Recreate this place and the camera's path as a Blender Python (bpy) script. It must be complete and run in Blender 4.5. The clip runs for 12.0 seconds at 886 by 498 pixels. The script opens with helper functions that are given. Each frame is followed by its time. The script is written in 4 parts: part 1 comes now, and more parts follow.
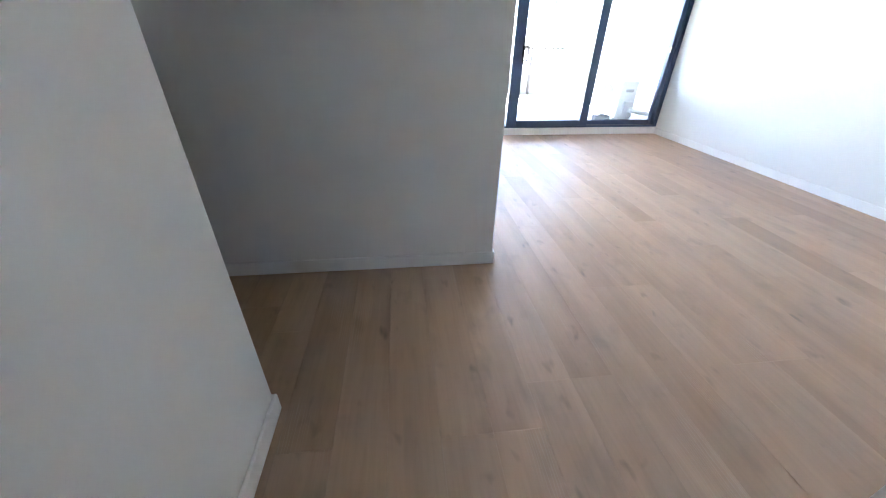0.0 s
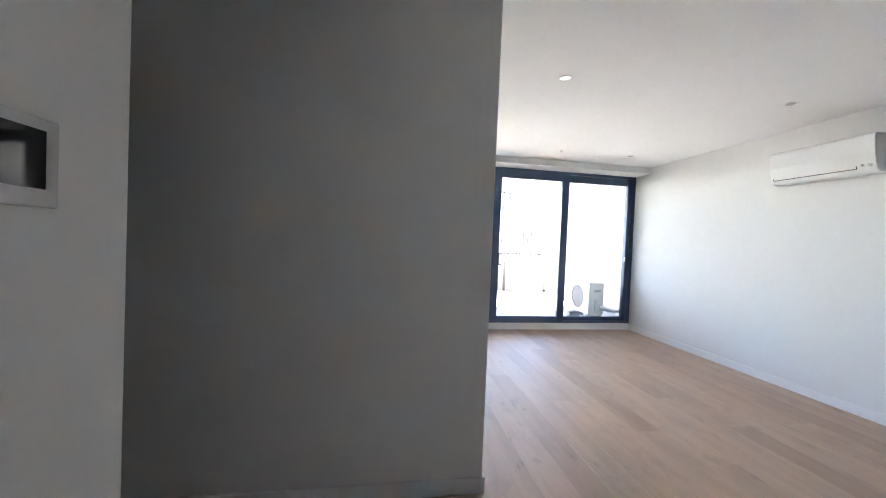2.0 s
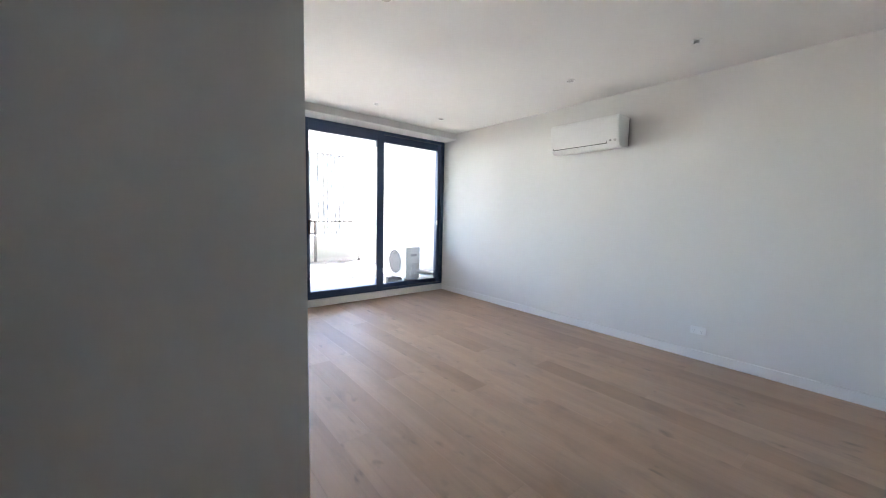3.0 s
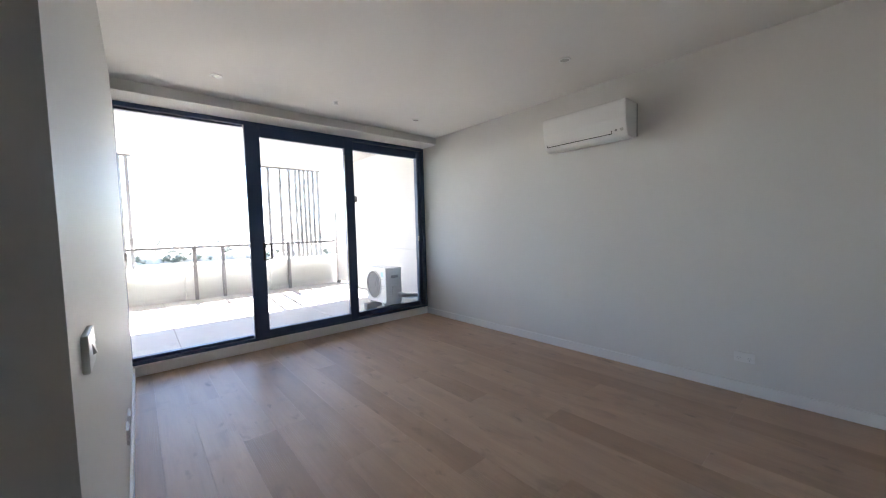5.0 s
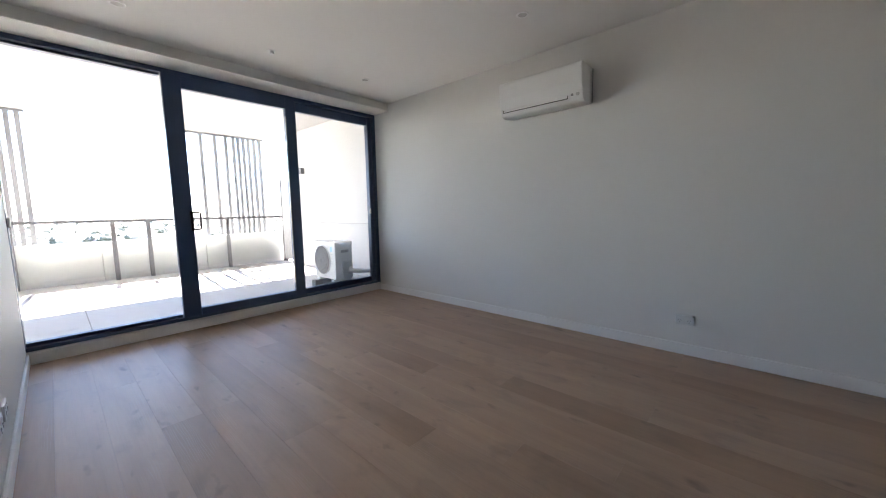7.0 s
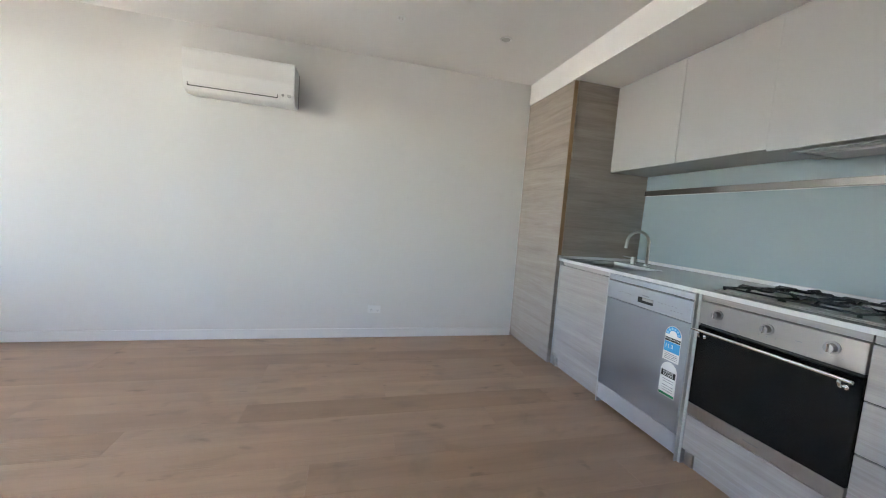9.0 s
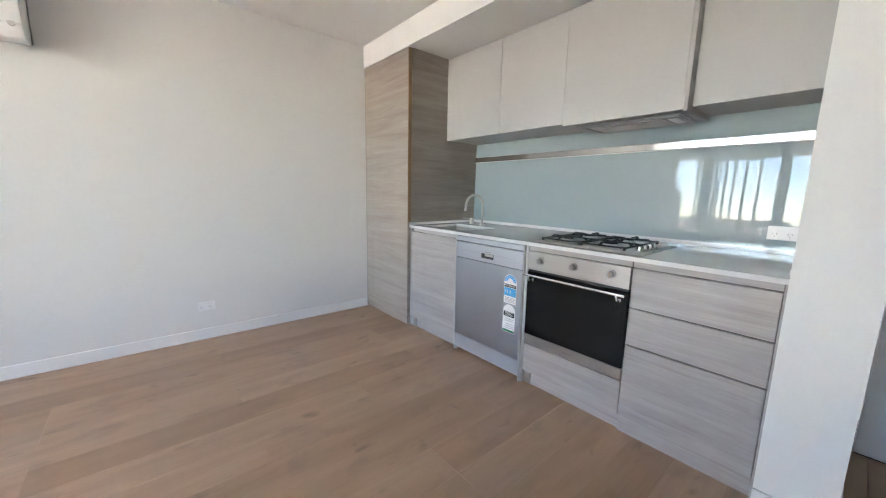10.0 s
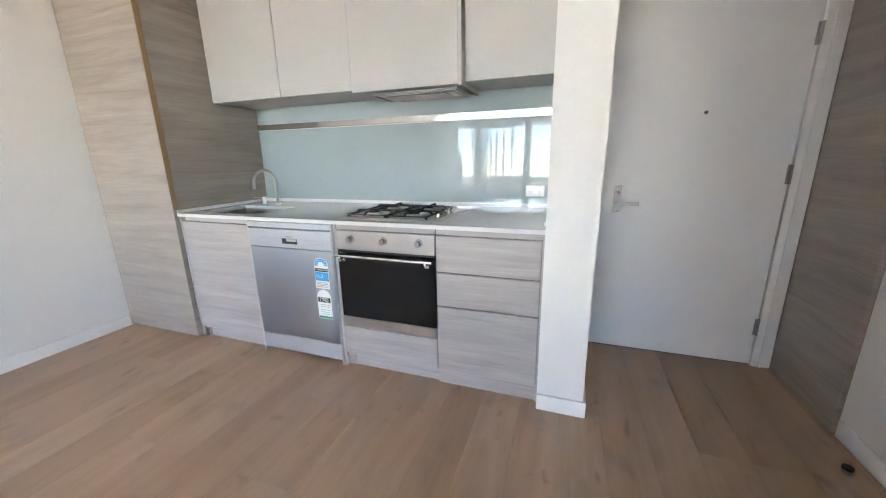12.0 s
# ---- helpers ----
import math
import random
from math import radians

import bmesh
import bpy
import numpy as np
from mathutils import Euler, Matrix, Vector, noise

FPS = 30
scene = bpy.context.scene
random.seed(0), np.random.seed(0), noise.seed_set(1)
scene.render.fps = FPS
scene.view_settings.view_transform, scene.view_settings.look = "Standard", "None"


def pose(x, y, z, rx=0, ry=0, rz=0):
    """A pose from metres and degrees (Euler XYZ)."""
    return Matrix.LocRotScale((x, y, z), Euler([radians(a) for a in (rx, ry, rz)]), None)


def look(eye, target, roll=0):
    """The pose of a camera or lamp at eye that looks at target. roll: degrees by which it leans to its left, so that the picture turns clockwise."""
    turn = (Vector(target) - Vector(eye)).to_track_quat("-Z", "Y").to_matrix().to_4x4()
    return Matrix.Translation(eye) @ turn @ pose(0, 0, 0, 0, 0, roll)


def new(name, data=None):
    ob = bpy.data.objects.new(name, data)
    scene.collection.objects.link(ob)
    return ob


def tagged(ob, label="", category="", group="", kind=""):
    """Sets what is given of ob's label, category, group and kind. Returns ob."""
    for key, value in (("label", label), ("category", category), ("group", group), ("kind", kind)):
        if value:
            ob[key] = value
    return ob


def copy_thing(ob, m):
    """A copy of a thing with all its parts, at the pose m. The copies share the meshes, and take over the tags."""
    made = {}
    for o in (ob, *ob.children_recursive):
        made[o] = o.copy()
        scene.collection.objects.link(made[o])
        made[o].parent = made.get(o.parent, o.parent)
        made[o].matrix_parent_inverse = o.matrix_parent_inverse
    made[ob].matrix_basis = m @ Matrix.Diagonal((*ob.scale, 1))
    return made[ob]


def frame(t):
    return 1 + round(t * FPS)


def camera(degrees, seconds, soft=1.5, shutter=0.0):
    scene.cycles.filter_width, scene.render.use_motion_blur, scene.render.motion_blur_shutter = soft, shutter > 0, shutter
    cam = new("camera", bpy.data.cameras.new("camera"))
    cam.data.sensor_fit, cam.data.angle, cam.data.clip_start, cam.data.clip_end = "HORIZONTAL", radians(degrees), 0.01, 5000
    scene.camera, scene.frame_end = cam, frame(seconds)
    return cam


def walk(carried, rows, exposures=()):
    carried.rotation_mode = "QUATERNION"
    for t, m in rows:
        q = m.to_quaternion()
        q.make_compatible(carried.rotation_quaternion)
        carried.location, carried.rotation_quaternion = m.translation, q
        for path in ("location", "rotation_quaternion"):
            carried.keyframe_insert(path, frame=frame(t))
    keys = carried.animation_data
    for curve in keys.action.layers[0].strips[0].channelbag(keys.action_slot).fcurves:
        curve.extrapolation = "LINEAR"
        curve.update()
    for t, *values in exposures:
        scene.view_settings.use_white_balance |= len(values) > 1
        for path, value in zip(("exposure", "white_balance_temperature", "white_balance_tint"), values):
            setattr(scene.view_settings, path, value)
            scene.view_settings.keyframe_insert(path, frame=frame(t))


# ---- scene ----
cam = camera(102.5, 12.0, 1.1)
PATH = [
    (0, (-3.897, -5.24, 1.232), (-3.688, -3.535, 0.208), 1.0),
    (0.5, (-3.898, -5.212, 1.283), (-3.553, -3.322, 0.727), 2.6),
    (1, (-3.909, -5.215, 1.305), (-3.56, -3.255, 1.115), 1.6),
    (1.5, (-3.916, -5.217, 1.32), (-3.623, -3.239, 1.273), 1.8),
    (2, (-3.896, -5.135, 1.293), (-3.578, -3.161, 1.249), 2.4),
    (2.5, (-3.858, -4.92, 1.255), (-3.102, -3.072, 1.141), 2.8),
    (3, (-3.775, -4.646, 1.244), (-2.516, -3.102, 1.057), 1.3),
    (3.2, (-3.717, -4.565, 1.219), (-2.36, -3.109, 1.031), 0.7),
    (4.8, (-3.34, -4.168, 1.256), (-1.882, -2.81, 1.082), -2.7),
    (5, (-3.269, -4.188, 1.249), (-1.967, -2.674, 1.138), -1.6),
    (5.5, (-3.159, -4.245, 1.232), (-2.074, -2.57, 1.097), 1.5),
    (6, (-3.056, -4.251, 1.203), (-1.957, -2.587, 1.041), 1.9),
    (6.5, (-3.114, -4.184, 1.134), (-1.967, -2.554, 0.963), 1.2),
    (6.7, (-3.114, -4.164, 1.113), (-1.844, -2.631, 0.924), 0.2),
    (8.3, (-3.406, -3.681, 1.193), (-1.46, -3.326, 0.896), -2.7),
    (8.5, (-3.357, -3.657, 1.187), (-1.386, -3.509, 0.885), -2.2),
    (9, (-3.327, -3.425, 1.164), (-1.402, -3.938, 0.992), 4.2),
    (9.5, (-3.288, -3.353, 1.172), (-1.535, -4.29, 0.953), 3.0),
    (10, (-3.26, -3.355, 1.19), (-1.755, -4.635, 0.875), 1.2),
    (10.5, (-3.244, -3.372, 1.211), (-2.007, -4.891, 0.806), 1.7),
    (11, (-3.225, -3.402, 1.222), (-2.237, -5.076, 0.756), 1.1),
    (11.5, (-3.203, -3.441, 1.242), (-2.443, -5.218, 0.726), 0.4),
    (12, (-3.205, -3.466, 1.227), (-2.56, -5.295, 0.738), -1.0),
]
EXPOSURES = [(0, 6.3, 6150, 13), (0.5, 5.74, 6250, 14), (1.5, 5.57, 6400, 15), (2.5, 5.49, 6400, 15), (3.2, 5.17, 6450, 15), (4.8, 4.39, 6550, 16), (5.5, 4.25, 6600, 16), (6.7, 4.18, 6600, 16),
             (8.3, 4.94, 6700, 12), (9.0, 5.34, 6800, 14), (10.0, 5.72, 7000, 17), (11.0, 5.84, 7050, 18), (12, 6.05, 7050, 18)]
walk(cam, [(t, look(eye, target, roll)) for t, eye, target, roll in PATH], EXPOSURES)

# ---- world, sun, exposure ----
world = bpy.data.worlds.new("sky")
scene.world = world
world.use_nodes = True
wn = world.node_tree
wn.nodes.clear()
sky = wn.nodes.new("ShaderNodeTexSky")
sky.sky_type = "NISHITA"
sky.sun_disc = False
sky.sun_elevation = radians(46)
sky.sun_rotation = radians(4)
sky.dust_density = 0.0
sky.air_density = 0.8
sky.ozone_density = 1.6
bg = wn.nodes.new("ShaderNodeBackground")
bg.inputs["Strength"].default_value = 0.065
wo = wn.nodes.new("ShaderNodeOutputWorld")
wn.links.new(sky.outputs[0], bg.inputs[0])
wn.links.new(bg.outputs[0], wo.inputs[0])

sun_data = bpy.data.lights.new("sun", "SUN")
sun_data.energy = 5.0
sun_data.angle = radians(0.5)
sun_data.color = (1.0, 0.95, 0.88)
sun = new("sun", sun_data)
sun.matrix_world = look((1.06, 8.0, 8.28), (0.34, 0.0, 0.0))


# ---- materials ----
def nodes_of(name):
    m = bpy.data.materials.new(name)
    m.use_nodes = True
    nt = m.node_tree
    return m, nt, nt.nodes["Principled BSDF"]


def coords(nt, scale, spread=False):
    """Object coordinates at a scale; spread shifts them from object to object."""
    tc = nt.nodes.new("ShaderNodeTexCoord")
    mp = nt.nodes.new("ShaderNodeMapping")
    mp.inputs["Scale"].default_value = scale
    if spread:
        oi = nt.nodes.new("ShaderNodeObjectInfo")
        mul = nt.nodes.new("ShaderNodeVectorMath")
        mul.operation = "MULTIPLY_ADD"
        mul.inputs[1].default_value = (37.0, 91.0, 53.0)
        nt.links.new(oi.outputs["Random"], mul.inputs[0])
        nt.links.new(tc.outputs["Object"], mul.inputs[2])
        nt.links.new(mul.outputs[0], mp.inputs["Vector"])
    else:
        nt.links.new(tc.outputs["Object"], mp.inputs["Vector"])
    return mp.outputs[0]


def noise_tex(nt, vec, scale, detail=4.0, rough=0.55, distort=0.0):
    n = nt.nodes.new("ShaderNodeTexNoise")
    n.inputs["Scale"].default_value = scale
    n.inputs["Detail"].default_value = detail
    n.inputs["Roughness"].default_value = rough
    n.inputs["Distortion"].default_value = distort
    nt.links.new(vec, n.inputs["Vector"])
    return n.outputs["Fac"]


def ramp(nt, fac, stops):
    r = nt.nodes.new("ShaderNodeValToRGB")
    e = r.color_ramp.elements
    e[0].position, e[1].position = stops[0][0], stops[-1][0]
    for p, c in stops[1:-1]:
        e.new(p)
    for el, (p, c) in zip(e, stops):
        el.position = p
        el.color = (*c, 1) if len(c) == 3 else c
    nt.links.new(fac, r.inputs[0])
    return r.outputs[0]


def mix(nt, a, b, fac, mode="MIX"):
    m = nt.nodes.new("ShaderNodeMix")
    m.data_type = "RGBA"
    m.blend_type = mode
    for sock, v in ((m.inputs[0], fac), (m.inputs[6], a), (m.inputs[7], b)):
        if isinstance(v, (int, float)):
            sock.default_value = v
        elif isinstance(v, tuple):
            sock.default_value = (*v, 1)
        else:
            nt.links.new(v, sock)
    return m.outputs[2]


def bump(nt, bsdf, fac, strength, distance):
    b = nt.nodes.new("ShaderNodeBump")
    b.inputs["Strength"].default_value = strength
    b.inputs["Distance"].default_value = distance
    nt.links.new(fac, b.inputs["Height"])
    nt.links.new(b.outputs[0], bsdf.inputs["Normal"])


def shade(c, k):
    return tuple(min(1.0, v * k) for v in c)


def surface(name, color, rough=0.5, metal=0.0, vary=0.06, big=1.5, fine=60.0, relief=0.1, depth=0.001, stretch=(1, 1, 1), spread=False):
    """A surface with a broad and a fine variation and a fine relief."""
    m, nt, b = nodes_of(name)
    v = coords(nt, stretch, spread)
    f1 = noise_tex(nt, v, big, 3.0)
    f2 = noise_tex(nt, v, fine, 4.0)
    c1 = ramp(nt, f1, [(0.3, shade(color, 1 - vary)), (0.7, shade(color, 1 + vary))])
    c2 = ramp(nt, f2, [(0.3, (1 - vary * 0.7,) * 3), (0.7, (1.0, 1.0, 1.0))])
    nt.links.new(mix(nt, c1, c2, 1.0, "MULTIPLY"), b.inputs["Base Color"])
    r = nt.nodes.new("ShaderNodeMapRange")
    r.inputs["To Min"].default_value = max(0.003, rough * 0.88)
    r.inputs["To Max"].default_value = min(1.0, rough * 1.12)
    nt.links.new(f1, r.inputs["Value"])
    nt.links.new(r.outputs[0], b.inputs["Roughness"])
    b.inputs["Metallic"].default_value = metal
    if relief:
        bump(nt, b, f2, relief, depth)
    return m


def plank_material():
    m, nt, b = nodes_of("brushed_oak")
    grain = noise_tex(nt, coords(nt, (30.0, 1.4, 1.0), True), 2.0, 8.0, 0.6, 0.6)
    broad = noise_tex(nt, coords(nt, (4.5, 0.6, 1.0), True), 1.5, 3.0, 0.5, 0.5)
    smudge = noise_tex(nt, coords(nt, (6.0, 3.0, 1.0), True), 1.3, 3.0, 0.5, 0.4)
    spot = noise_tex(nt, coords(nt, (14.0, 6.5, 1.0), True), 0.9, 2.0, 0.5, 0.3)
    oi = nt.nodes.new("ShaderNodeObjectInfo")
    tone = ramp(nt, oi.outputs["Random"], [(0.0, (0.39, 0.254, 0.17)), (0.25, (0.432, 0.287, 0.196)), (0.6, (0.447, 0.3, 0.207)), (0.88, (0.465, 0.314, 0.217)), (1.0, (0.494, 0.34, 0.239))])
    c = mix(nt, tone, ramp(nt, broad, [(0.3, (0.88, 0.87, 0.87)), (0.7, (1.08, 1.08, 1.07))]), 1.0, "MULTIPLY")
    c = mix(nt, c, ramp(nt, grain, [(0.34, (0.945, 0.94, 0.935)), (0.5, (1.0, 1.0, 1.0)), (0.7, (1.035, 1.035, 1.035))]), 1.0, "MULTIPLY")
    c = mix(nt, c, (0.2, 0.15, 0.12), ramp(nt, smudge, [(0.57, (0, 0, 0)), (0.77, (0.38, 0.38, 0.38))]))
    c = mix(nt, c, (0.13, 0.1, 0.083), ramp(nt, spot, [(0.655, (0, 0, 0)), (0.8, (0.58, 0.58, 0.58))]))
    w = nt.nodes.new("ShaderNodeTexWave")
    w.wave_type, w.bands_direction = "BANDS", "X"
    w.inputs["Scale"].default_value = 30.0
    w.inputs["Distortion"].default_value = 14.0
    w.inputs["Detail"].default_value = 3.0
    w.inputs["Detail Scale"].default_value = 0.6
    nt.links.new(coords(nt, (1.0, 0.09, 1.0), True), w.inputs["Vector"])
    patch = noise_tex(nt, coords(nt, (3.0, 1.0, 1.0), True), 1.7, 2.0)
    lines = ramp(nt, w.outputs["Fac"], [(0.8, (0, 0, 0)), (0.98, (0.34, 0.34, 0.34))])
    c = mix(nt, c, (0.5, 0.4, 0.31), mix(nt, lines, ramp(nt, patch, [(0.56, (0, 0, 0)), (0.66, (1, 1, 1))]), 1.0, "MULTIPLY"))
    nt.links.new(c, b.inputs["Base Color"])
    rr = nt.nodes.new("ShaderNodeMapRange")
    rr.inputs["To Min"].default_value, rr.inputs["To Max"].default_value = 0.38, 0.52
    nt.links.new(grain, rr.inputs["Value"])
    nt.links.new(rr.outputs[0], b.inputs["Roughness"])
    b.inputs["Specular IOR Level"].default_value = 0.65
    bump(nt, b, grain, 0.08, 0.0008)
    return m


def laminate_material(name, low, high, dark):
    """Woodgrain laminate, the grain lying level."""
    m, nt, b = nodes_of(name)
    v1 = coords(nt, (0.7, 0.7, 9.0), True)
    v2 = coords(nt, (2.4, 2.4, 95.0), True)
    f1 = noise_tex(nt, v1, 1.5, 5.0, 0.6, 0.9)
    f2 = noise_tex(nt, v2, 2.0, 6.0, 0.6, 0.3)
    c = ramp(nt, f1, [(0.25, dark), (0.45, low), (0.7, high)])
    c = mix(nt, c, ramp(nt, f2, [(0.3, (0.915, 0.91, 0.905)), (0.62, (1.03, 1.03, 1.03))]), 1.0, "MULTIPLY")
    dash = noise_tex(nt, coords(nt, (5.0, 5.0, 130.0), True), 1.6, 3.0, 0.5, 0.5)
    c = mix(nt, c, ramp(nt, dash, [(0.58, (1.0, 1.0, 1.0)), (0.72, (0.9, 0.893, 0.886))]), 1.0, "MULTIPLY")
    wisp = noise_tex(nt, coords(nt, (3.0, 3.0, 80.0), True), 1.3, 3.0, 0.5, 0.7)
    c = mix(nt, c, shade(high, 1.35), ramp(nt, wisp, [(0.6, (0, 0, 0)), (0.76, (0.26, 0.26, 0.26))]))
    nt.links.new(c, b.inputs["Base Color"])
    b.inputs["Roughness"].default_value = 0.46
    bump(nt, b, f2, 0.12, 0.0006)
    return m


def brushed_steel(name, color, rough, along=(1.5, 1.5, 160.0)):
    m, nt, b = nodes_of(name)
    f = noise_tex(nt, coords(nt, along), 3.0, 3.0)
    f2 = noise_tex(nt, coords(nt, (1, 1, 1)), 2.5, 2.0)
    c = ramp(nt, f, [(0.3, shade(color, 0.975)), (0.7, shade(color, 1.02))])
    nt.links.new(mix(nt, c, ramp(nt, f2, [(0.3, (0.95,) * 3), (0.7, (1.0,) * 3)]), 1.0, "MULTIPLY"), b.inputs["Base Color"])
    b.inputs["Metallic"].default_value = 1.0
    r = nt.nodes.new("ShaderNodeMapRange")
    r.inputs["To Min"].default_value, r.inputs["To Max"].default_value = rough * 0.85, rough * 1.15
    nt.links.new(f, r.inputs["Value"])
    nt.links.new(r.outputs[0], b.inputs["Roughness"])
    return m


def pane_glass(name, tint, veil=0.0):
    m, nt, b = nodes_of(name)
    nt.nodes.remove(b)
    out = nt.nodes["Material Output"]
    tr = nt.nodes.new("ShaderNodeBsdfTransparent")
    tr.inputs[0].default_value = (*tint, 1)
    gl = nt.nodes.new("ShaderNodeBsdfGlossy")
    gl.inputs["Roughness"].default_value = 0.01
    fr = nt.nodes.new("ShaderNodeFresnel")
    fr.inputs["IOR"].default_value = 1.45
    mx = nt.nodes.new("ShaderNodeMixShader")
    nt.links.new(fr.outputs[0], mx.inputs[0])
    # a translucent share, added to imitate glare veiling the view through the pane
    film = nt.nodes.new("ShaderNodeBsdfTranslucent")
    film.inputs[0].default_value = (0.85, 0.87, 0.9, 1)
    veil_mix = nt.nodes.new("ShaderNodeMixShader")
    veil_mix.inputs[0].default_value = veil
    nt.links.new(tr.outputs[0], veil_mix.inputs[1])
    nt.links.new(film.outputs[0], veil_mix.inputs[2])
    nt.links.new(veil_mix.outputs[0], mx.inputs[1])
    nt.links.new(gl.outputs[0], mx.inputs[2])
    nt.links.new(mx.outputs[0], out.inputs[0])
    return m


WALL = surface("wall_paint", (0.755, 0.745, 0.72), 0.62, vary=0.015, big=0.8, fine=240, relief=0.05, depth=0.0006)
CEIL = surface("ceiling_paint", (0.81, 0.8, 0.78), 0.8, vary=0.012, big=0.7, fine=200, relief=0.04, depth=0.0005)
TRIM = surface("satin_white_trim", (0.82, 0.815, 0.8), 0.35, vary=0.015, fine=120, relief=0.03, depth=0.0004)
DOORW = surface("door_paint", (0.8, 0.79, 0.785), 0.4, vary=0.02, fine=160, relief=0.05, depth=0.0005)
OAK = plank_material()
SUBFLOOR = surface("subfloor", (0.16, 0.115, 0.085), 0.8)
LAMINATE = laminate_material("ash_laminate", (0.352, 0.322, 0.306), (0.425, 0.395, 0.378), (0.285, 0.257, 0.242))
# warmer copy of the ash laminate, darkened for the shade on the tall side
LAMTALL = laminate_material("ash_laminate_warm_shaded", (0.312, 0.266, 0.227), (0.38, 0.333, 0.29), (0.25, 0.21, 0.176))
EDGE = surface("edge_band", (0.3, 0.19, 0.1), 0.45, vary=0.1, fine=90)
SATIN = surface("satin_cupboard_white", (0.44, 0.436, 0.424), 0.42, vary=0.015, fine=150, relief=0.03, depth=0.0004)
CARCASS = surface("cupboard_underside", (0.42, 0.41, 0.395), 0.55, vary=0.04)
STONE = surface("white_stone_top", (0.69, 0.685, 0.675), 0.035, vary=0.02, big=6, fine=260, relief=0.0)
SPLASH = surface("painted_glass", (0.325, 0.392, 0.402), 0.004, vary=0.01, relief=0.0)
SPLASH.node_tree.nodes["Principled BSDF"].inputs["Specular IOR Level"].default_value = 0.34
STEEL = brushed_steel("brushed_steel", (0.43, 0.415, 0.397), 0.3)
STEELD = brushed_steel("dishwasher_steel", (0.4, 0.43, 0.48), 0.4)
STEELP = surface("silver_panel", (0.47, 0.495, 0.535), 0.4, metal=0.5, vary=0.02, relief=0.0)
CHROME = surface("polished_chrome", (0.78, 0.78, 0.78), 0.1, metal=1.0, vary=0.02, relief=0.0)
RAILM = brushed_steel("polished_rail_steel", (0.42, 0.41, 0.4), 0.13)
NICKEL = surface("brushed_nickel", (0.5, 0.49, 0.47), 0.3, metal=1.0, vary=0.04, relief=0.0)
DULLNICKEL = surface("satin_door_furniture", (0.34, 0.335, 0.33), 0.48, metal=1.0, vary=0.04, relief=0.0)
BLACKG = surface("black_oven_glass", (0.008, 0.008, 0.009), 0.06, vary=0.1, relief=0.0)
BLACKG.node_tree.nodes["Principled BSDF"].inputs["Specular IOR Level"].default_value = 0.3
IRON = surface("cast_iron", (0.018, 0.018, 0.02), 0.55, vary=0.2, fine=300, relief=0.3)
BLACKP = surface("black_plastic", (0.015, 0.015, 0.016), 0.4, vary=0.1)
RUBBER = surface("black_rubber", (0.02, 0.019, 0.018), 0.6, vary=0.1)
# charcoal frame paint; the blue lift is window flare put into the colour
FRAME = surface("flared_charcoal_powdercoat", (0.048, 0.08, 0.155), 0.4, vary=0.08, fine=400, relief=0.06, depth=0.0003)
GREYMETAL = surface("grey_powdercoat", (0.1, 0.1, 0.105), 0.5, vary=0.08, fine=300)
SLATGREY = surface("slat_powdercoat", (0.25, 0.25, 0.26), 0.5, vary=0.06, fine=300)
PLASTIC = surface("white_plastic", (0.83, 0.83, 0.82), 0.32, vary=0.012, relief=0.0)
PLASTICG = surface("grey_plastic", (0.35, 0.35, 0.35), 0.45, vary=0.05)
SCREEN = surface("dark_screen", (0.006, 0.006, 0.007), 0.06, vary=0.1, relief=0.0)
SILVERGL = surface("clear_bezel", (0.62, 0.62, 0.6), 0.12, vary=0.02, relief=0.0)
FILM = surface("peeling_film", (0.5, 0.55, 0.58), 0.12, vary=0.03, relief=0.0)
PAPERW = surface("label_white", (0.8, 0.8, 0.79), 0.4, vary=0.015, relief=0.0)
PAPERB = surface("label_blue", (0.05, 0.38, 0.72), 0.4, vary=0.04, relief=0.0)
PAPERLB = surface("label_pale_blue", (0.3, 0.62, 0.85), 0.4, vary=0.04, relief=0.0)
PAPERG = surface("label_green", (0.03, 0.3, 0.14), 0.4, vary=0.04, relief=0.0)
PAPERK = surface("label_black", (0.02, 0.02, 0.02), 0.4, vary=0.05, relief=0.0)
GREYINK = surface("grey_ink", (0.3, 0.31, 0.33), 0.5, vary=0.05, relief=0.0)
GLASS = pane_glass("window_glass", (0.985, 0.99, 0.99), 0.02)
BALGLASS = pane_glass("balustrade_glass", (0.96, 0.97, 0.965))
BALGLASS.node_tree.nodes["Fresnel"].inputs["IOR"].default_value = 1.2
RENDER = surface("white_render", (0.56, 0.56, 0.555), 0.8, vary=0.03, big=1.2, fine=120, relief=0.2, depth=0.002)
PAVER = surface("porcelain_paver", (0.45, 0.435, 0.415), 0.65, vary=0.06, big=3, fine=120, relief=0.15, spread=True)
SOFFIT = surface("soffit_paint", (0.44, 0.44, 0.435), 0.8, vary=0.02, big=1.0, fine=120, relief=0.1)
PARAPET = surface("parapet_paint", (0.5, 0.5, 0.485), 0.8, vary=0.04, big=1.2, fine=120, relief=0.2)
GROUT = surface("grout", (0.2, 0.19, 0.18), 0.9, vary=0.05)
CONDENSER = surface("ivory_enamel", (0.72, 0.715, 0.69), 0.42, vary=0.02, relief=0.0)
BLOCK = surface("rubber_block", (0.22, 0.22, 0.215), 0.8, vary=0.1, fine=90, relief=0.3)
# ground colour kept pale: distance haze is painted into it
LAND = surface("hazed_distant_ground", (0.27, 0.27, 0.23), 0.95, vary=0.35, big=0.01, fine=0.08, relief=0.0)


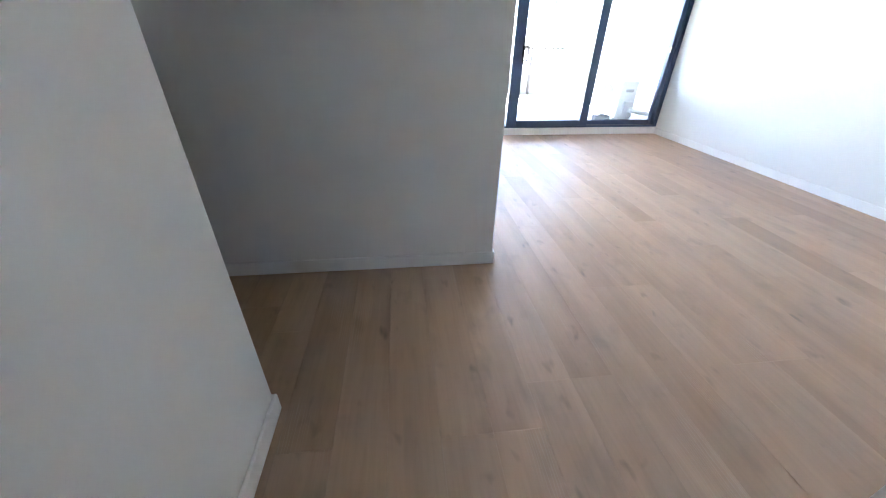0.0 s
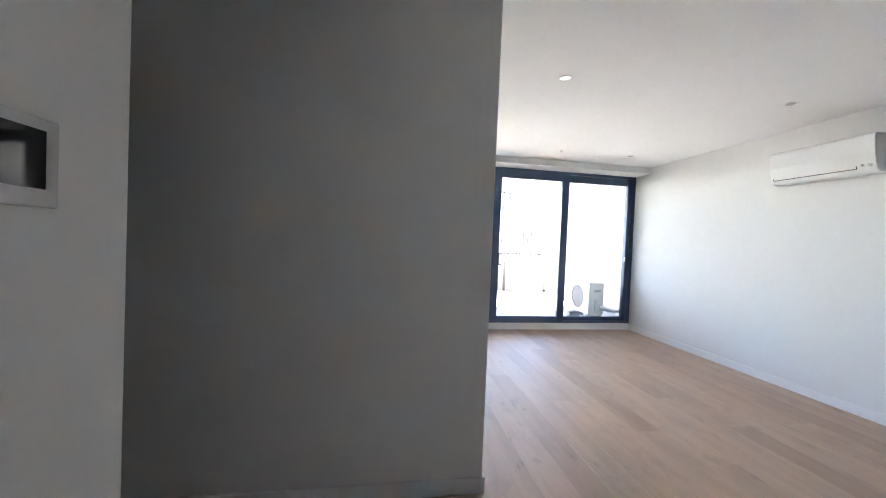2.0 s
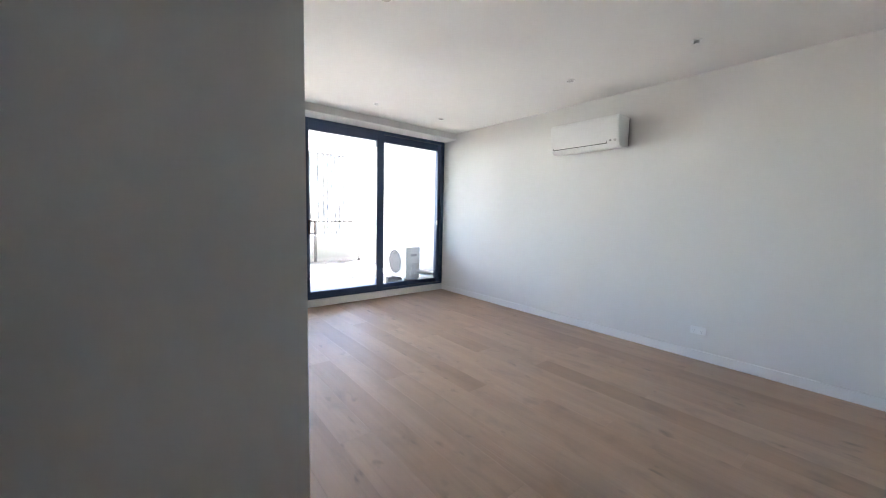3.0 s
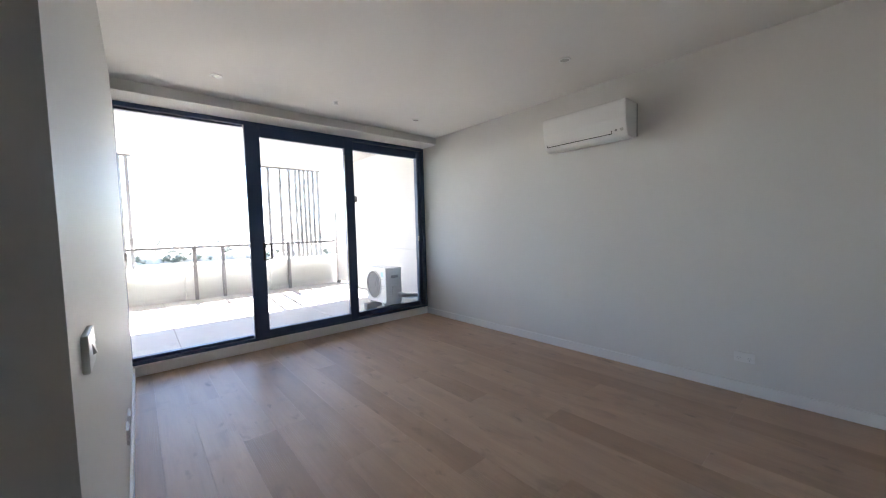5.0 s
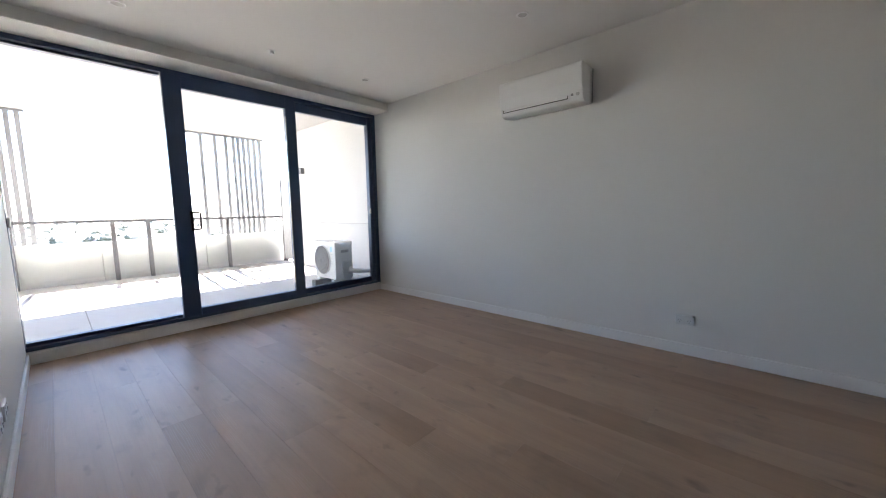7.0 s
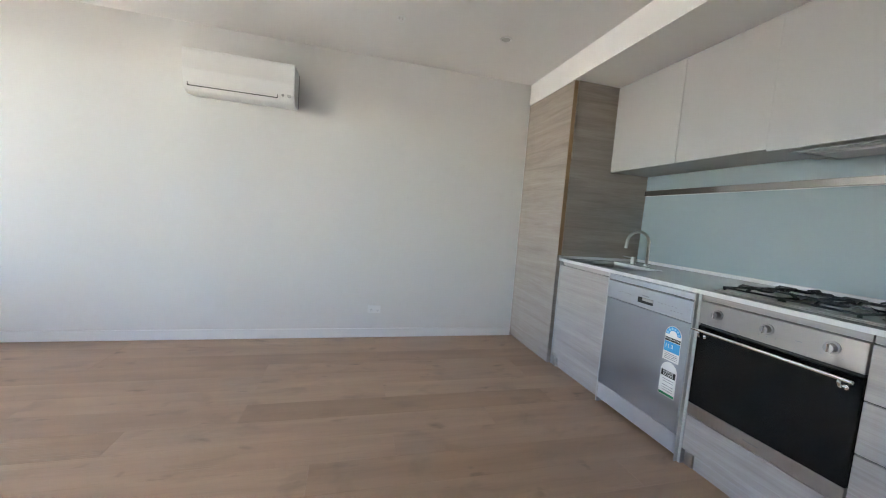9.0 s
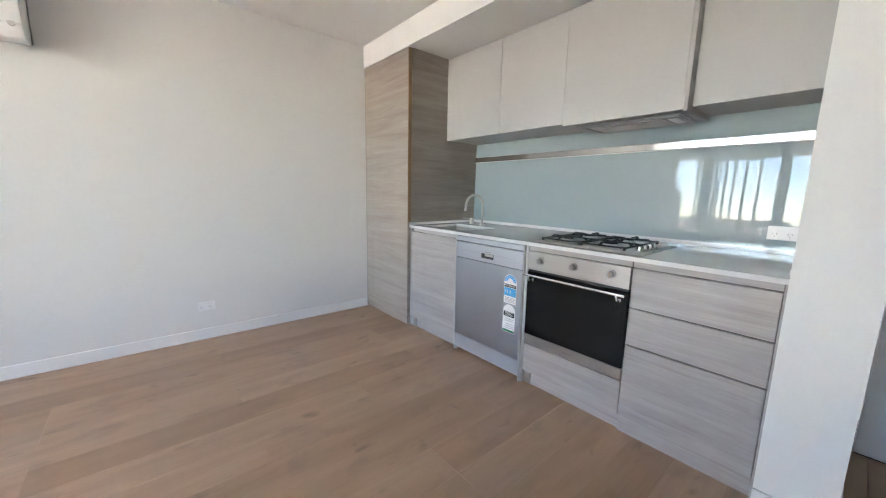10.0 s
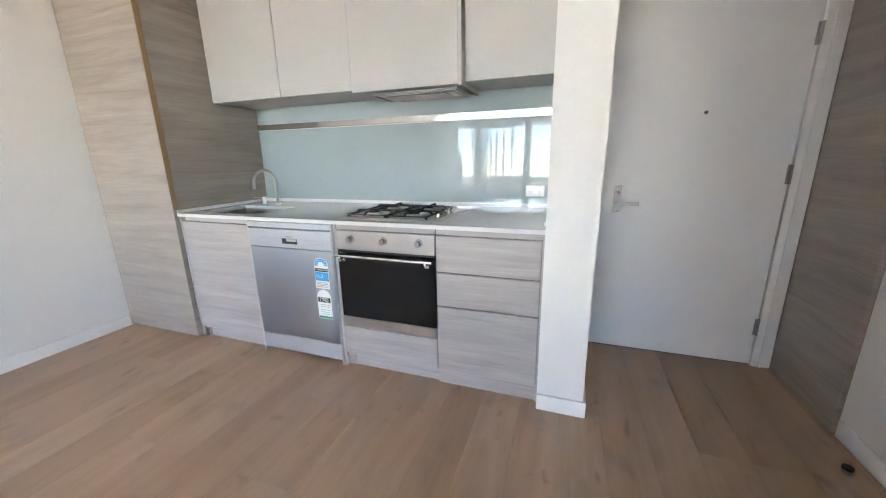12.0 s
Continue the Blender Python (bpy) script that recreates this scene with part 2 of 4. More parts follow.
# ---- mesh helpers ----
def part(name, bm, material, parent=None, label=""):
    """Links a bmesh as one mesh object, in world coordinates, under a thing or a part."""
    me = bpy.data.meshes.new(name)
    bmesh.ops.recalc_face_normals(bm, faces=bm.faces[:])
    bm.to_mesh(me)
    bm.free()
    for m in material if isinstance(material, (list, tuple)) else (material,):
        me.materials.append(m)
    ob = new(name, me)
    if parent is not None:
        ob.parent = parent
        if parent.type == "EMPTY":
            ob.matrix_parent_inverse = Matrix.Translation(-parent.location)
    if label:
        ob["label"] = label
    return ob


def thing(name, at, label, category, group="", kind=""):
    e = new(name)
    e.empty_display_size = 0.05
    e.location = at
    return tagged(e, label, category, group, kind)


def bevelled(bm, width, segments=1):
    if width > 0:
        bmesh.ops.bevel(bm, geom=bm.edges[:], offset=width, segments=segments, affect="EDGES", profile=0.6)
    return bm


def box(x0, x1, y0, y1, z0, z1, bevel=0.0, segments=1):
    bm = bmesh.new()
    bmesh.ops.create_cube(bm, size=1.0)
    for v in bm.verts:
        v.co = Vector(((x0 + x1) / 2 + v.co.x * (x1 - x0), (y0 + y1) / 2 + v.co.y * (y1 - y0), (z0 + z1) / 2 + v.co.z * (z1 - z0)))
    return bevelled(bm, bevel, segments)


def join(*bms):
    out = bmesh.new()
    for b in bms:
        me = bpy.data.meshes.new("scratch")
        b.to_mesh(me)
        b.free()
        out.from_mesh(me)
        bpy.data.meshes.remove(me)
    return out


def rod(p, q, r, seg=14, r2=None):
    """A round bar from p to q."""
    p, q = Vector(p), Vector(q)
    d = q - p
    bm = bmesh.new()
    bmesh.ops.create_cone(bm, cap_ends=True, segments=seg, radius1=r, radius2=r if r2 is None else r2, depth=d.length)
    bmesh.ops.transform(bm, matrix=Matrix.Translation((p + q) / 2) @ d.to_track_quat("Z", "Y").to_matrix().to_4x4(), verts=bm.verts[:])
    return bm


def tube(points, r, seg=12):
    """A round tube swept along points."""
    pts = [Vector(p) for p in points]
    bm = bmesh.new()
    rings = []
    side = None
    for i, p in enumerate(pts):
        t = (pts[min(i + 1, len(pts) - 1)] - pts[max(i - 1, 0)]).normalized()
        if side is None:
            side = t.orthogonal().normalized()
        side = (side - t * side.dot(t)).normalized()
        up = t.cross(side)
        rings.append([bm.verts.new(p + (side * math.cos(2 * math.pi * k / seg) + up * math.sin(2 * math.pi * k / seg)) * r) for k in range(seg)])
    for a, b in zip(rings, rings[1:]):
        for k in range(seg):
            bm.faces.new((a[k], a[(k + 1) % seg], b[(k + 1) % seg], b[k]))
    bm.faces.new(rings[0][::-1])
    bm.faces.new(rings[-1])
    for f in bm.faces:
        f.smooth = len(f.verts) == 4
    return bm


def extrude_profile(points, axis, a, b):
    """A closed outline of (u, v) drawn out along an axis from a to b. axis x: (y, z); y: (x, z); z: (x, y)."""
    bm = bmesh.new()

    def at(u, v, w):
        return {"x": (w, u, v), "y": (u, w, v), "z": (u, v, w)}[axis]

    lo = [bm.verts.new(at(u, v, a)) for u, v in points]
    hi = [bm.verts.new(at(u, v, b)) for u, v in points]
    n = len(points)
    for i in range(n):
        bm.faces.new((lo[i], lo[(i + 1) % n], hi[(i + 1) % n], hi[i]))
    bm.faces.new(lo[::-1])
    bm.faces.new(hi)
    return bm


def arc(cx, cy, r, a0, a1, n):
    return [(cx + r * math.cos(radians(a0 + (a1 - a0) * i / n)), cy + r * math.sin(radians(a0 + (a1 - a0) * i / n))) for i in range(n + 1)]


def structure(name, bm, material, label, category):
    return tagged(part(name, bm, material), label, category, kind="structure")


def writing(text, size, at, turn, material, parent, name="lettering"):
    c = bpy.data.curves.new(name, "FONT")
    c.body, c.size, c.align_x, c.align_y = text, size, "CENTER", "CENTER"
    c.extrude = 0.0003
    c.materials.append(material)
    o = new(name, c)
    o.parent = parent
    if parent.type == "EMPTY":
        o.matrix_parent_inverse = Matrix.Translation(-parent.location)
    o.matrix_basis = pose(*at, *turn)
    return o


# ---- the shell ----
CH = 2.53          # ceiling
WX = -3.36         # west wall of the room
DY = -3.38         # wall across the corridor
HX = -4.41         # west wall of the entry
SX, SY = -3.336, -5.08   # kitchen end wall
KF, KB = -5.122, -5.905   # kitchen fronts and splashback
structure("wall_east", box(0, 0.5, -6.1, 0.12, -0.02, CH), WALL, "white painted plaster wall of the living room", "wall")
structure("wall_west", join(box(WX - 0.15, WX, DY, -0.002, -0.02, CH), box(WX - 0.15, WX - 0.045, -0.002, 0.12, -0.02, CH)), WALL, "white painted plaster wall beside the window", "wall")
structure("wall_corridor_north", box(-6.5, WX - 0.15, DY, DY + 0.15, -0.02, CH), WALL, "white painted plaster wall facing the entry", "wall")
structure("wall_entry_west", box(HX - 0.15, HX, -5.31, -4.33, -0.02, CH), WALL, "white painted plaster wall beside the entry", "wall")
structure("wall_corridor_south", box(-6.5, HX - 0.15, -4.48, -4.33, -0.02, CH), WALL, "white painted plaster wall of the corridor", "wall")
# out of view; added so that no outside light leaks in along the corridor
structure("wall_corridor_blocker", box(-6.65, -6.5, -4.49, DY + 0.15, -0.02, CH), WALL, "unseen white wall added to close the corridor against outside light", "wall")
structure("wall_kitchen_back", box(-3.12, 0, -6.1, KB, -0.02, CH), WALL, "white painted wall behind the kitchen", "wall")
structure("wall_kitchen_stub", box(SX, -3.12, -6.1, SY, -0.02, CH), WALL, "white painted wall end beside the kitchen", "wall")
structure("wall_south", join(box(-5.0, -4.388, -6.1, -5.90, -0.02, CH), box(-4.388, SX, -6.1, -5.90, 2.11, CH)), WALL, "white painted wall round the entry door", "wall")
# two more unseen walls, added only to stop light leaking in
structure("wall_lobby_blocker", box(-5.0, -3.0, -6.4, -6.3, -0.02, CH), WALL, "unseen plain wall added beyond the entry door to block light", "wall")
structure("wall_closet_blocker", box(-5.15, -5.0, -6.1, -4.49, -0.02, CH), WALL, "unseen plain wall added behind the hall cupboard to block light", "wall")
structure("ceiling", box(-6.65, 0.5, -6.4, 0.12, CH, CH + 0.25), CEIL, "flat white painted plasterboard ceiling", "ceiling")
structure("bulkhead_kitchen", box(-3.12, 0, KB, -5.09, 2.335, CH), CEIL, "white plasterboard bulkhead over the kitchen cupboards", "bulkhead")
structure("bulkhead_window", box(WX, 0, -0.292, 0.12, 2.436, CH), CEIL, "white plasterboard pelmet over the sliding window", "bulkhead")

structure("trim", box(WX, 0, -0.304, -0.2925, 2.4365, 2.4485, 0.002), TRIM, "fine white edging along the pelmet", "edging")
BB, BT = 0.085, 0.014


def baseboard(x0, x1, y0, y1):
    structure("baseboard", box(x0, x1, y0, y1, 0, BB, 0.003), TRIM, "white painted square-edged skirting board", "skirting")


baseboard(-BT, 0, KF + 0.03, -0.002)
baseboard(WX, WX + BT, DY - BT, -0.002)
baseboard(-6.5, WX, DY - BT, DY)
baseboard(HX, HX + BT, -5.295, -4.33 + BT)
baseboard(-6.5, HX, -4.33, -4.33 + BT)
baseboard(SX - BT, -3.12, SY, SY + BT)
baseboard(SX - BT, SX, -5.85, SY)


# ---- the window wall ----
def window():
    w = thing("window_1", (-1.68, 0.06, 0.1), "charcoal aluminium sliding window with three tall glass panes", "window", kind="structure")
    y0, y1 = 0.0, 0.12
    T = 2.436

    def bar(x0, x1, z0, z1, a=y0, b=y1, name="window_frame"):
        return part(name, box(x0, x1, a, b, z0, z1, 0.003), FRAME, w)

    def pane(x0, x1, z0, z1, y):
        p = part("pane", box(x0, x1, y, y + 0.006, z0, z1), GLASS, w, "clear glass pane")
        p.visible_shadow = False

    # outer frame
    bar(WX - 0.04, 0, 0.1, 0.128)
    bar(WX - 0.04, 0, T - 0.04, T)
    bar(WX - 0.04, WX + 0.003, 0.128, T - 0.04)
    bar(-0.05, 0, 0.128, T - 0.04)
    # fixed pane
    bar(WX + 0.003, -2.36, 0.128, 0.156, 0.05, 0.11, "fixed_rail")
    bar(WX + 0.003, -2.36, T - 0.058, T - 0.04, 0.05, 0.11, "fixed_rail")
    pane(WX - 0.01, -2.34, 0.15, T - 0.05, 0.08)
    # sliding leaf
    s = part("sliding_leaf", join(box(-2.36, -2.215, -0.012, 0.045, 0.128, T - 0.04, 0.004), box(-1.25, -1.135, -0.012, 0.045, 0.128, T - 0.04, 0.004),
                                  box(-2.215, -1.25, -0.012, 0.045, 0.128, 0.204, 0.004), box(-2.215, -1.25, -0.012, 0.045, 2.284, T - 0.04, 0.004)), FRAME, w)
    g = part("pane", box(-2.22, -1.245, 0.012, 0.018, 0.195, 2.29), GLASS, s, "clear glass pane")
    g.visible_shadow = False
    hx, hy = -2.222, -0.03
    part("pull_handle", join(tube([(hx, hy, 0.98), (hx + 0.055, hy, 0.98), (hx + 0.063, hy, 0.988), (hx + 0.063, hy, 1.132), (hx + 0.055, hy, 1.14), (hx, hy, 1.14)], 0.0085, 10),
                             box(hx - 0.018, hx + 0.004, -0.04, -0.012, 0.965, 1.155, 0.003)), BLACKP, s, "black D-shaped pull handle")
    part("keeper_strip", box(-1.261, -1.251, -0.02, -0.006, 0.3, 2.2, 0.002), NICKEL, s)
    # second leaf
    r = part("rear_leaf", join(box(-1.17, -1.12, 0.052, 0.105, 0.128, T - 0.04, 0.004), box(-0.107, -0.05, 0.03, 0.105, 0.128, T - 0.04, 0.004),
                               box(-1.12, -0.107, 0.052, 0.105, 0.128, 0.19, 0.004), box(-1.12, -0.107, 0.052, 0.105, 2.294, T - 0.04, 0.004)), FRAME, w)
    g = part("pane", box(-1.125, -0.1, 0.075, 0.081, 0.18, 2.3), GLASS, r, "clear glass pane")
    g.visible_shadow = False
    part("latch", box(-0.122, -0.107, 0.012, 0.03, 1.09, 1.16, 0.003), NICKEL, r, "small metal latch")
    part("latch", box(WX + 0.003, WX + 0.02, -0.004, 0.02, 1.05, 1.12, 0.003), NICKEL, w, "small metal latch")
    # plinth
    part("window_sill", box(WX - 0.04, 0, 0.004, 0.12, 0, 0.1, 0.002), TRIM, w, "white painted upstand below the frame")
    structure("trim", box(WX + BT, -BT, -0.012, 0.004, 0, 0.09, 0.003), TRIM, "white painted board below the window", "skirting")


window()


# ---- entry door ----
def entry_door():
    d = thing("door_1", (-3.83, -5.9, 0), "closed flush white entry door in a white frame", "door", kind="structure")
    yf = -5.855
    part("leaf", box(-4.293, -3.374, yf - 0.04, yf, 0.008, 2.05, 0.002), DOORW, d)
    part("jamb", box(-4.3885, -4.297, -6.05, yf + 0.012, 0, 2.11, 0.003), TRIM, d)
    part("jamb", box(-3.37, SX - 0.001, -6.05, yf, 0, 2.11, 0.003), TRIM, d)
    part("door_stop_bead", box(-4.346, -4.332, yf + 0.012, yf + 0.018, 0, 2.05, 0.002), TRIM, d)
    part("jamb", box(-4.297, -3.37, -6.05, yf, 2.053, 2.11, 0.003), TRIM, d)
    # black strip that paints the dark of the gap below the leaf
    part("dark_gap_strip", box(-4.29, -3.378, yf - 0.032, yf - 0.008, 0.0005, 0.008), BLACKP, d, "dark strip standing for the shaded gap under the door")
    plate = part("lock_plate", box(-3.51, -3.466, yf, yf + 0.005, 0.898, 1.06, 0.002), DULLNICKEL, d, "satin nickel lock plate")
    for z in (0.908, 1.05):
        part("screw", rod((-3.488, yf + 0.004, z), (-3.488, yf + 0.0065, z), 0.004, 10), CHROME, plate)
    part("lock_cylinder", join(rod((-3.488, yf + 0.004, 1.017), (-3.488, yf + 0.016, 1.017), 0.011), box(-3.4895, -3.4865, yf + 0.0155, yf + 0.0165, 1.011, 1.023)), CHROME, plate)
    part("lever", join(rod((-3.488, yf + 0.004, 0.953), (-3.488, yf + 0.05, 0.953), 0.009), box(-3.6, -3.478, yf + 0.042, yf + 0.054, 0.942, 0.964, 0.004, 2)), DULLNICKEL, plate, "satin nickel lever handle")
    part("peephole", join(rod((-3.878, yf, 1.448), (-3.878, yf + 0.004, 1.448), 0.0095), rod((-3.878, yf + 0.003, 1.448), (-3.878, yf + 0.006, 1.448), 0.005)), GREYMETAL, d, "small round peephole")
    for z in (0.248, 1.12, 1.782):
        part("hinge", join(rod((-4.295, yf + 0.006, z - 0.05), (-4.295, yf + 0.006, z + 0.05), 0.007, 10), box(-4.305, -4.279, yf - 0.002, yf + 0.003, z - 0.05, z + 0.05)), DULLNICKEL, d, "satin steel butt hinge")


entry_door()


def hall_cupboard():
    c = thing("hall_cupboard", (-4.6, -5.65, 0), "full-height brown woodgrain cupboard beside the entry door", "cupboard")
    part("body", box(-4.99, -4.412, -5.895, -5.312, 0, CH - 0.004, 0.002), LAMTALL, c)
    part("door", box(-4.41, -4.39, -5.868, -5.314, 0.006, 2.44, 0.002), LAMTALL, c)
    part("return_panel", box(-4.41, -4.3895, -5.899, -5.868, 0.004, CH - 0.004, 0.001), LAMTALL, c)
    part("filler", box(-4.41, -4.394, -5.868, -5.314, 2.444, CH - 0.004, 0.001), LAMTALL, c)


hall_cupboard()


# ---- kitchen ----
def tall_cupboard():
    c = thing("tall_cupboard", (-0.37, -5.45, 0), "full-height grey-brown woodgrain pantry cupboard in the kitchen corner", "cupboard")
    part("body", box(-0.72, -0.004, KB + 0.004, KF - 0.02, 0.03, 2.333), CARCASS, c)
    part("side_panel", box(-0.742, -0.722, KB + 0.004, KF - 0.012, 0.004, 2.333, 0.001), LAMTALL, c)
    part("edge_strip", box(-0.7415, -0.7385, KF - 0.0065, KF + 0.0265, 0.93, 2.329), EDGE, c, "golden brown edging strip")
    part("door", box(-0.738, -0.006, KF - 0.006, KF + 0.028, 0.013, 2.331, 0.0015), LAMTALL, c)
    part("kickboard", box(-0.72, -0.004, KF - 0.06, KF - 0.045, 0, 0.03), BLACKP, c)


tall_cupboard()
BZ = 0.907          # top of the bench
NZ = 0.886         # underside of the bench
TK = 0.09          # kick height


def sink_cupboard():
    c = thing("sink_cupboard", (-1.05, -5.45, 0), "pale grey woodgrain base cupboard under the sink", "cupboard")
    part("body", box(-1.335, -0.76, KB + 0.01, KF - 0.022, TK, 0.70), CARCASS, c)
    part("end_post", box(-0.7585, -0.7455, KF - 0.1, KF - 0.0, 0.012, NZ - 0.003, 0.001), SATIN, c, "white filler strip")
    part("door", box(-1.334, -0.762, KF - 0.02, KF, TK - 0.005, 0.853, 0.0015), LAMINATE, c)
    part("top_rail", box(-1.334, -0.762, KF - 0.05, KF - 0.024, 0.855, NZ - 0.002), LAMINATE, c)
    part("kickboard", box(-1.334, -0.80, KF - 0.052, KF - 0.036, 0, TK - 0.008), LAMINATE, c)
    part("kick_end", box(-0.80, -0.7455, KF - 0.07, KF - 0.02, 0, 0.085, 0.002), NICKEL, c, "metal end of the kickboard")


sink_cupboard()


def drawer_unit():
    c = thing("drawer_unit", (-2.83, -5.45, 0), "pale grey woodgrain base unit with three handleless drawers", "drawers")
    part("body", box(-3.106, -2.585, KB + 0.01, KF - 0.022, TK, 0.872), BLACKP, c)
    part("end_panel", box(-3.119, -3.1085, KB + 0.01, KF - 0.002, 0.0, NZ - 0.002, 0.001), LAMINATE, c)
    for z0, z1 in ((0.6595, 0.852), (0.4715, 0.6535), (TK - 0.002, 0.4655)):
        part("drawer", box(-3.1065, -2.582, KF - 0.02, KF, z0, z1, 0.0015), LAMINATE, c)
    for z in (0.656, 0.468):
        part("finger_rail", box(-3.1065, -2.582, KF - 0.021, KF - 0.012, z - 0.008, z + 0.008), BLACKP, c)
    part("top_rail", box(-3.1065, -2.582, KF - 0.04, KF - 0.006, 0.856, NZ - 0.002), LAMINATE, c)
    part("kickboard", box(-3.107, -2.582, KF - 0.03, KF - 0.014, 0, TK - 0.006), LAMINATE, c)


drawer_unit()


def oven_cupboard():
    c = thing("oven_cupboard", (-2.28, -5.45, 0), "pale grey woodgrain housing round the built-in oven", "cupboard")
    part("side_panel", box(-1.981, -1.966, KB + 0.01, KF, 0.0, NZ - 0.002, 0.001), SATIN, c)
    part("lower_front", box(-2.578, -1.984, KF - 0.02, KF, TK - 0.004, 0.268, 0.0015), LAMINATE, c)
    part("shelf", box(-2.578, -1.984, KB + 0.01, KF - 0.022, 0.24, 0.262), CARCASS, c)
    part("top_rail", box(-2.578, -1.984, KF - 0.04, KF - 0.004, 0.857, NZ - 0.002), LAMINATE, c)
    part("kickboard", box(-2.578, -2.03, KF - 0.045, KF - 0.03, 0, TK - 0.01), LAMINATE, c)
    part("kick_end", box(-2.03, -1.983, KF - 0.065, KF - 0.022, 0, 0.085, 0.002), NICKEL, c, "metal end of the kickboard")


oven_cupboard()


def oven():
    o = thing("oven", (-2.28, -5.4, 0.27), "stainless steel built-in oven with black glass door", "oven")
    x0, x1, f = -2.577, -1.985, KF + 0.004
    part("body", box(x0 + 0.012, x1 - 0.012, KB + 0.05, f - 0.024, 0.275, 0.85), BLACKP, o)
    p = part("control_panel", box(x0, x1, f - 0.022, f, 0.744, 0.853, 0.002), STEEL, o, "brushed steel control panel")
    part("vent_gap", box(x0 + 0.004, x1 - 0.004, f - 0.022, f - 0.008, 0.732, 0.744), BLACKP, o)
    d = part("door", box(x0, x1, f - 0.022, f, 0.335, 0.732, 0.003), BLACKG, o, "black glass oven door")
    s = part("lower_strip", box(x0, x1, f - 0.022, f + 0.001, 0.275, 0.334, 0.002), STEEL, o, "brushed steel strip")
    part("badge", box(-2.31, -2.25, f + 0.001, f + 0.0014, 0.302, 0.307), GREYINK, s)
    for x in (x0 + 0.09, -2.281, x1 - 0.09):
        k = part("knob", join(rod((x, f, 0.805), (x, f + 0.006, 0.805), 0.023, 24), rod((x, f + 0.005, 0.805), (x, f + 0.028, 0.805), 0.017, 24, 0.015)), DULLNICKEL, p, "satin metal control knob")
        part("grip", box(x - 0.004, x + 0.004, f + 0.027, f + 0.034, 0.79, 0.822, 0.002), CHROME, p)
        for i in range(3):
            part("dial_mark", box(x - 0.03 + 0.03 * i - 0.002, x - 0.03 + 0.03 * i + 0.002, f, f + 0.0004, 0.772, 0.775), GREYINK, p)
    part("dial_mark", box(x0 + 0.18, x0 + 0.2, f, f + 0.0004, 0.79, 0.793), GREYINK, p)
    bar = part("handle", rod((x0 + 0.006, f + 0.042, 0.716), (x1 - 0.006, f + 0.042, 0.716), 0.0065, 16), CHROME, d, "round polished steel bar handle")
    for x in (x0 + 0.04, x1 - 0.04):
        part("bracket", join(tube([(x, f, 0.682), (x, f + 0.02, 0.682), (x, f + 0.036, 0.688), (x, f + 0.042, 0.7), (x, f + 0.042, 0.714)], 0.0058, 10), rod((x, f, 0.682), (x, f + 0.003, 0.682), 0.009, 12)), CHROME, bar)


oven()


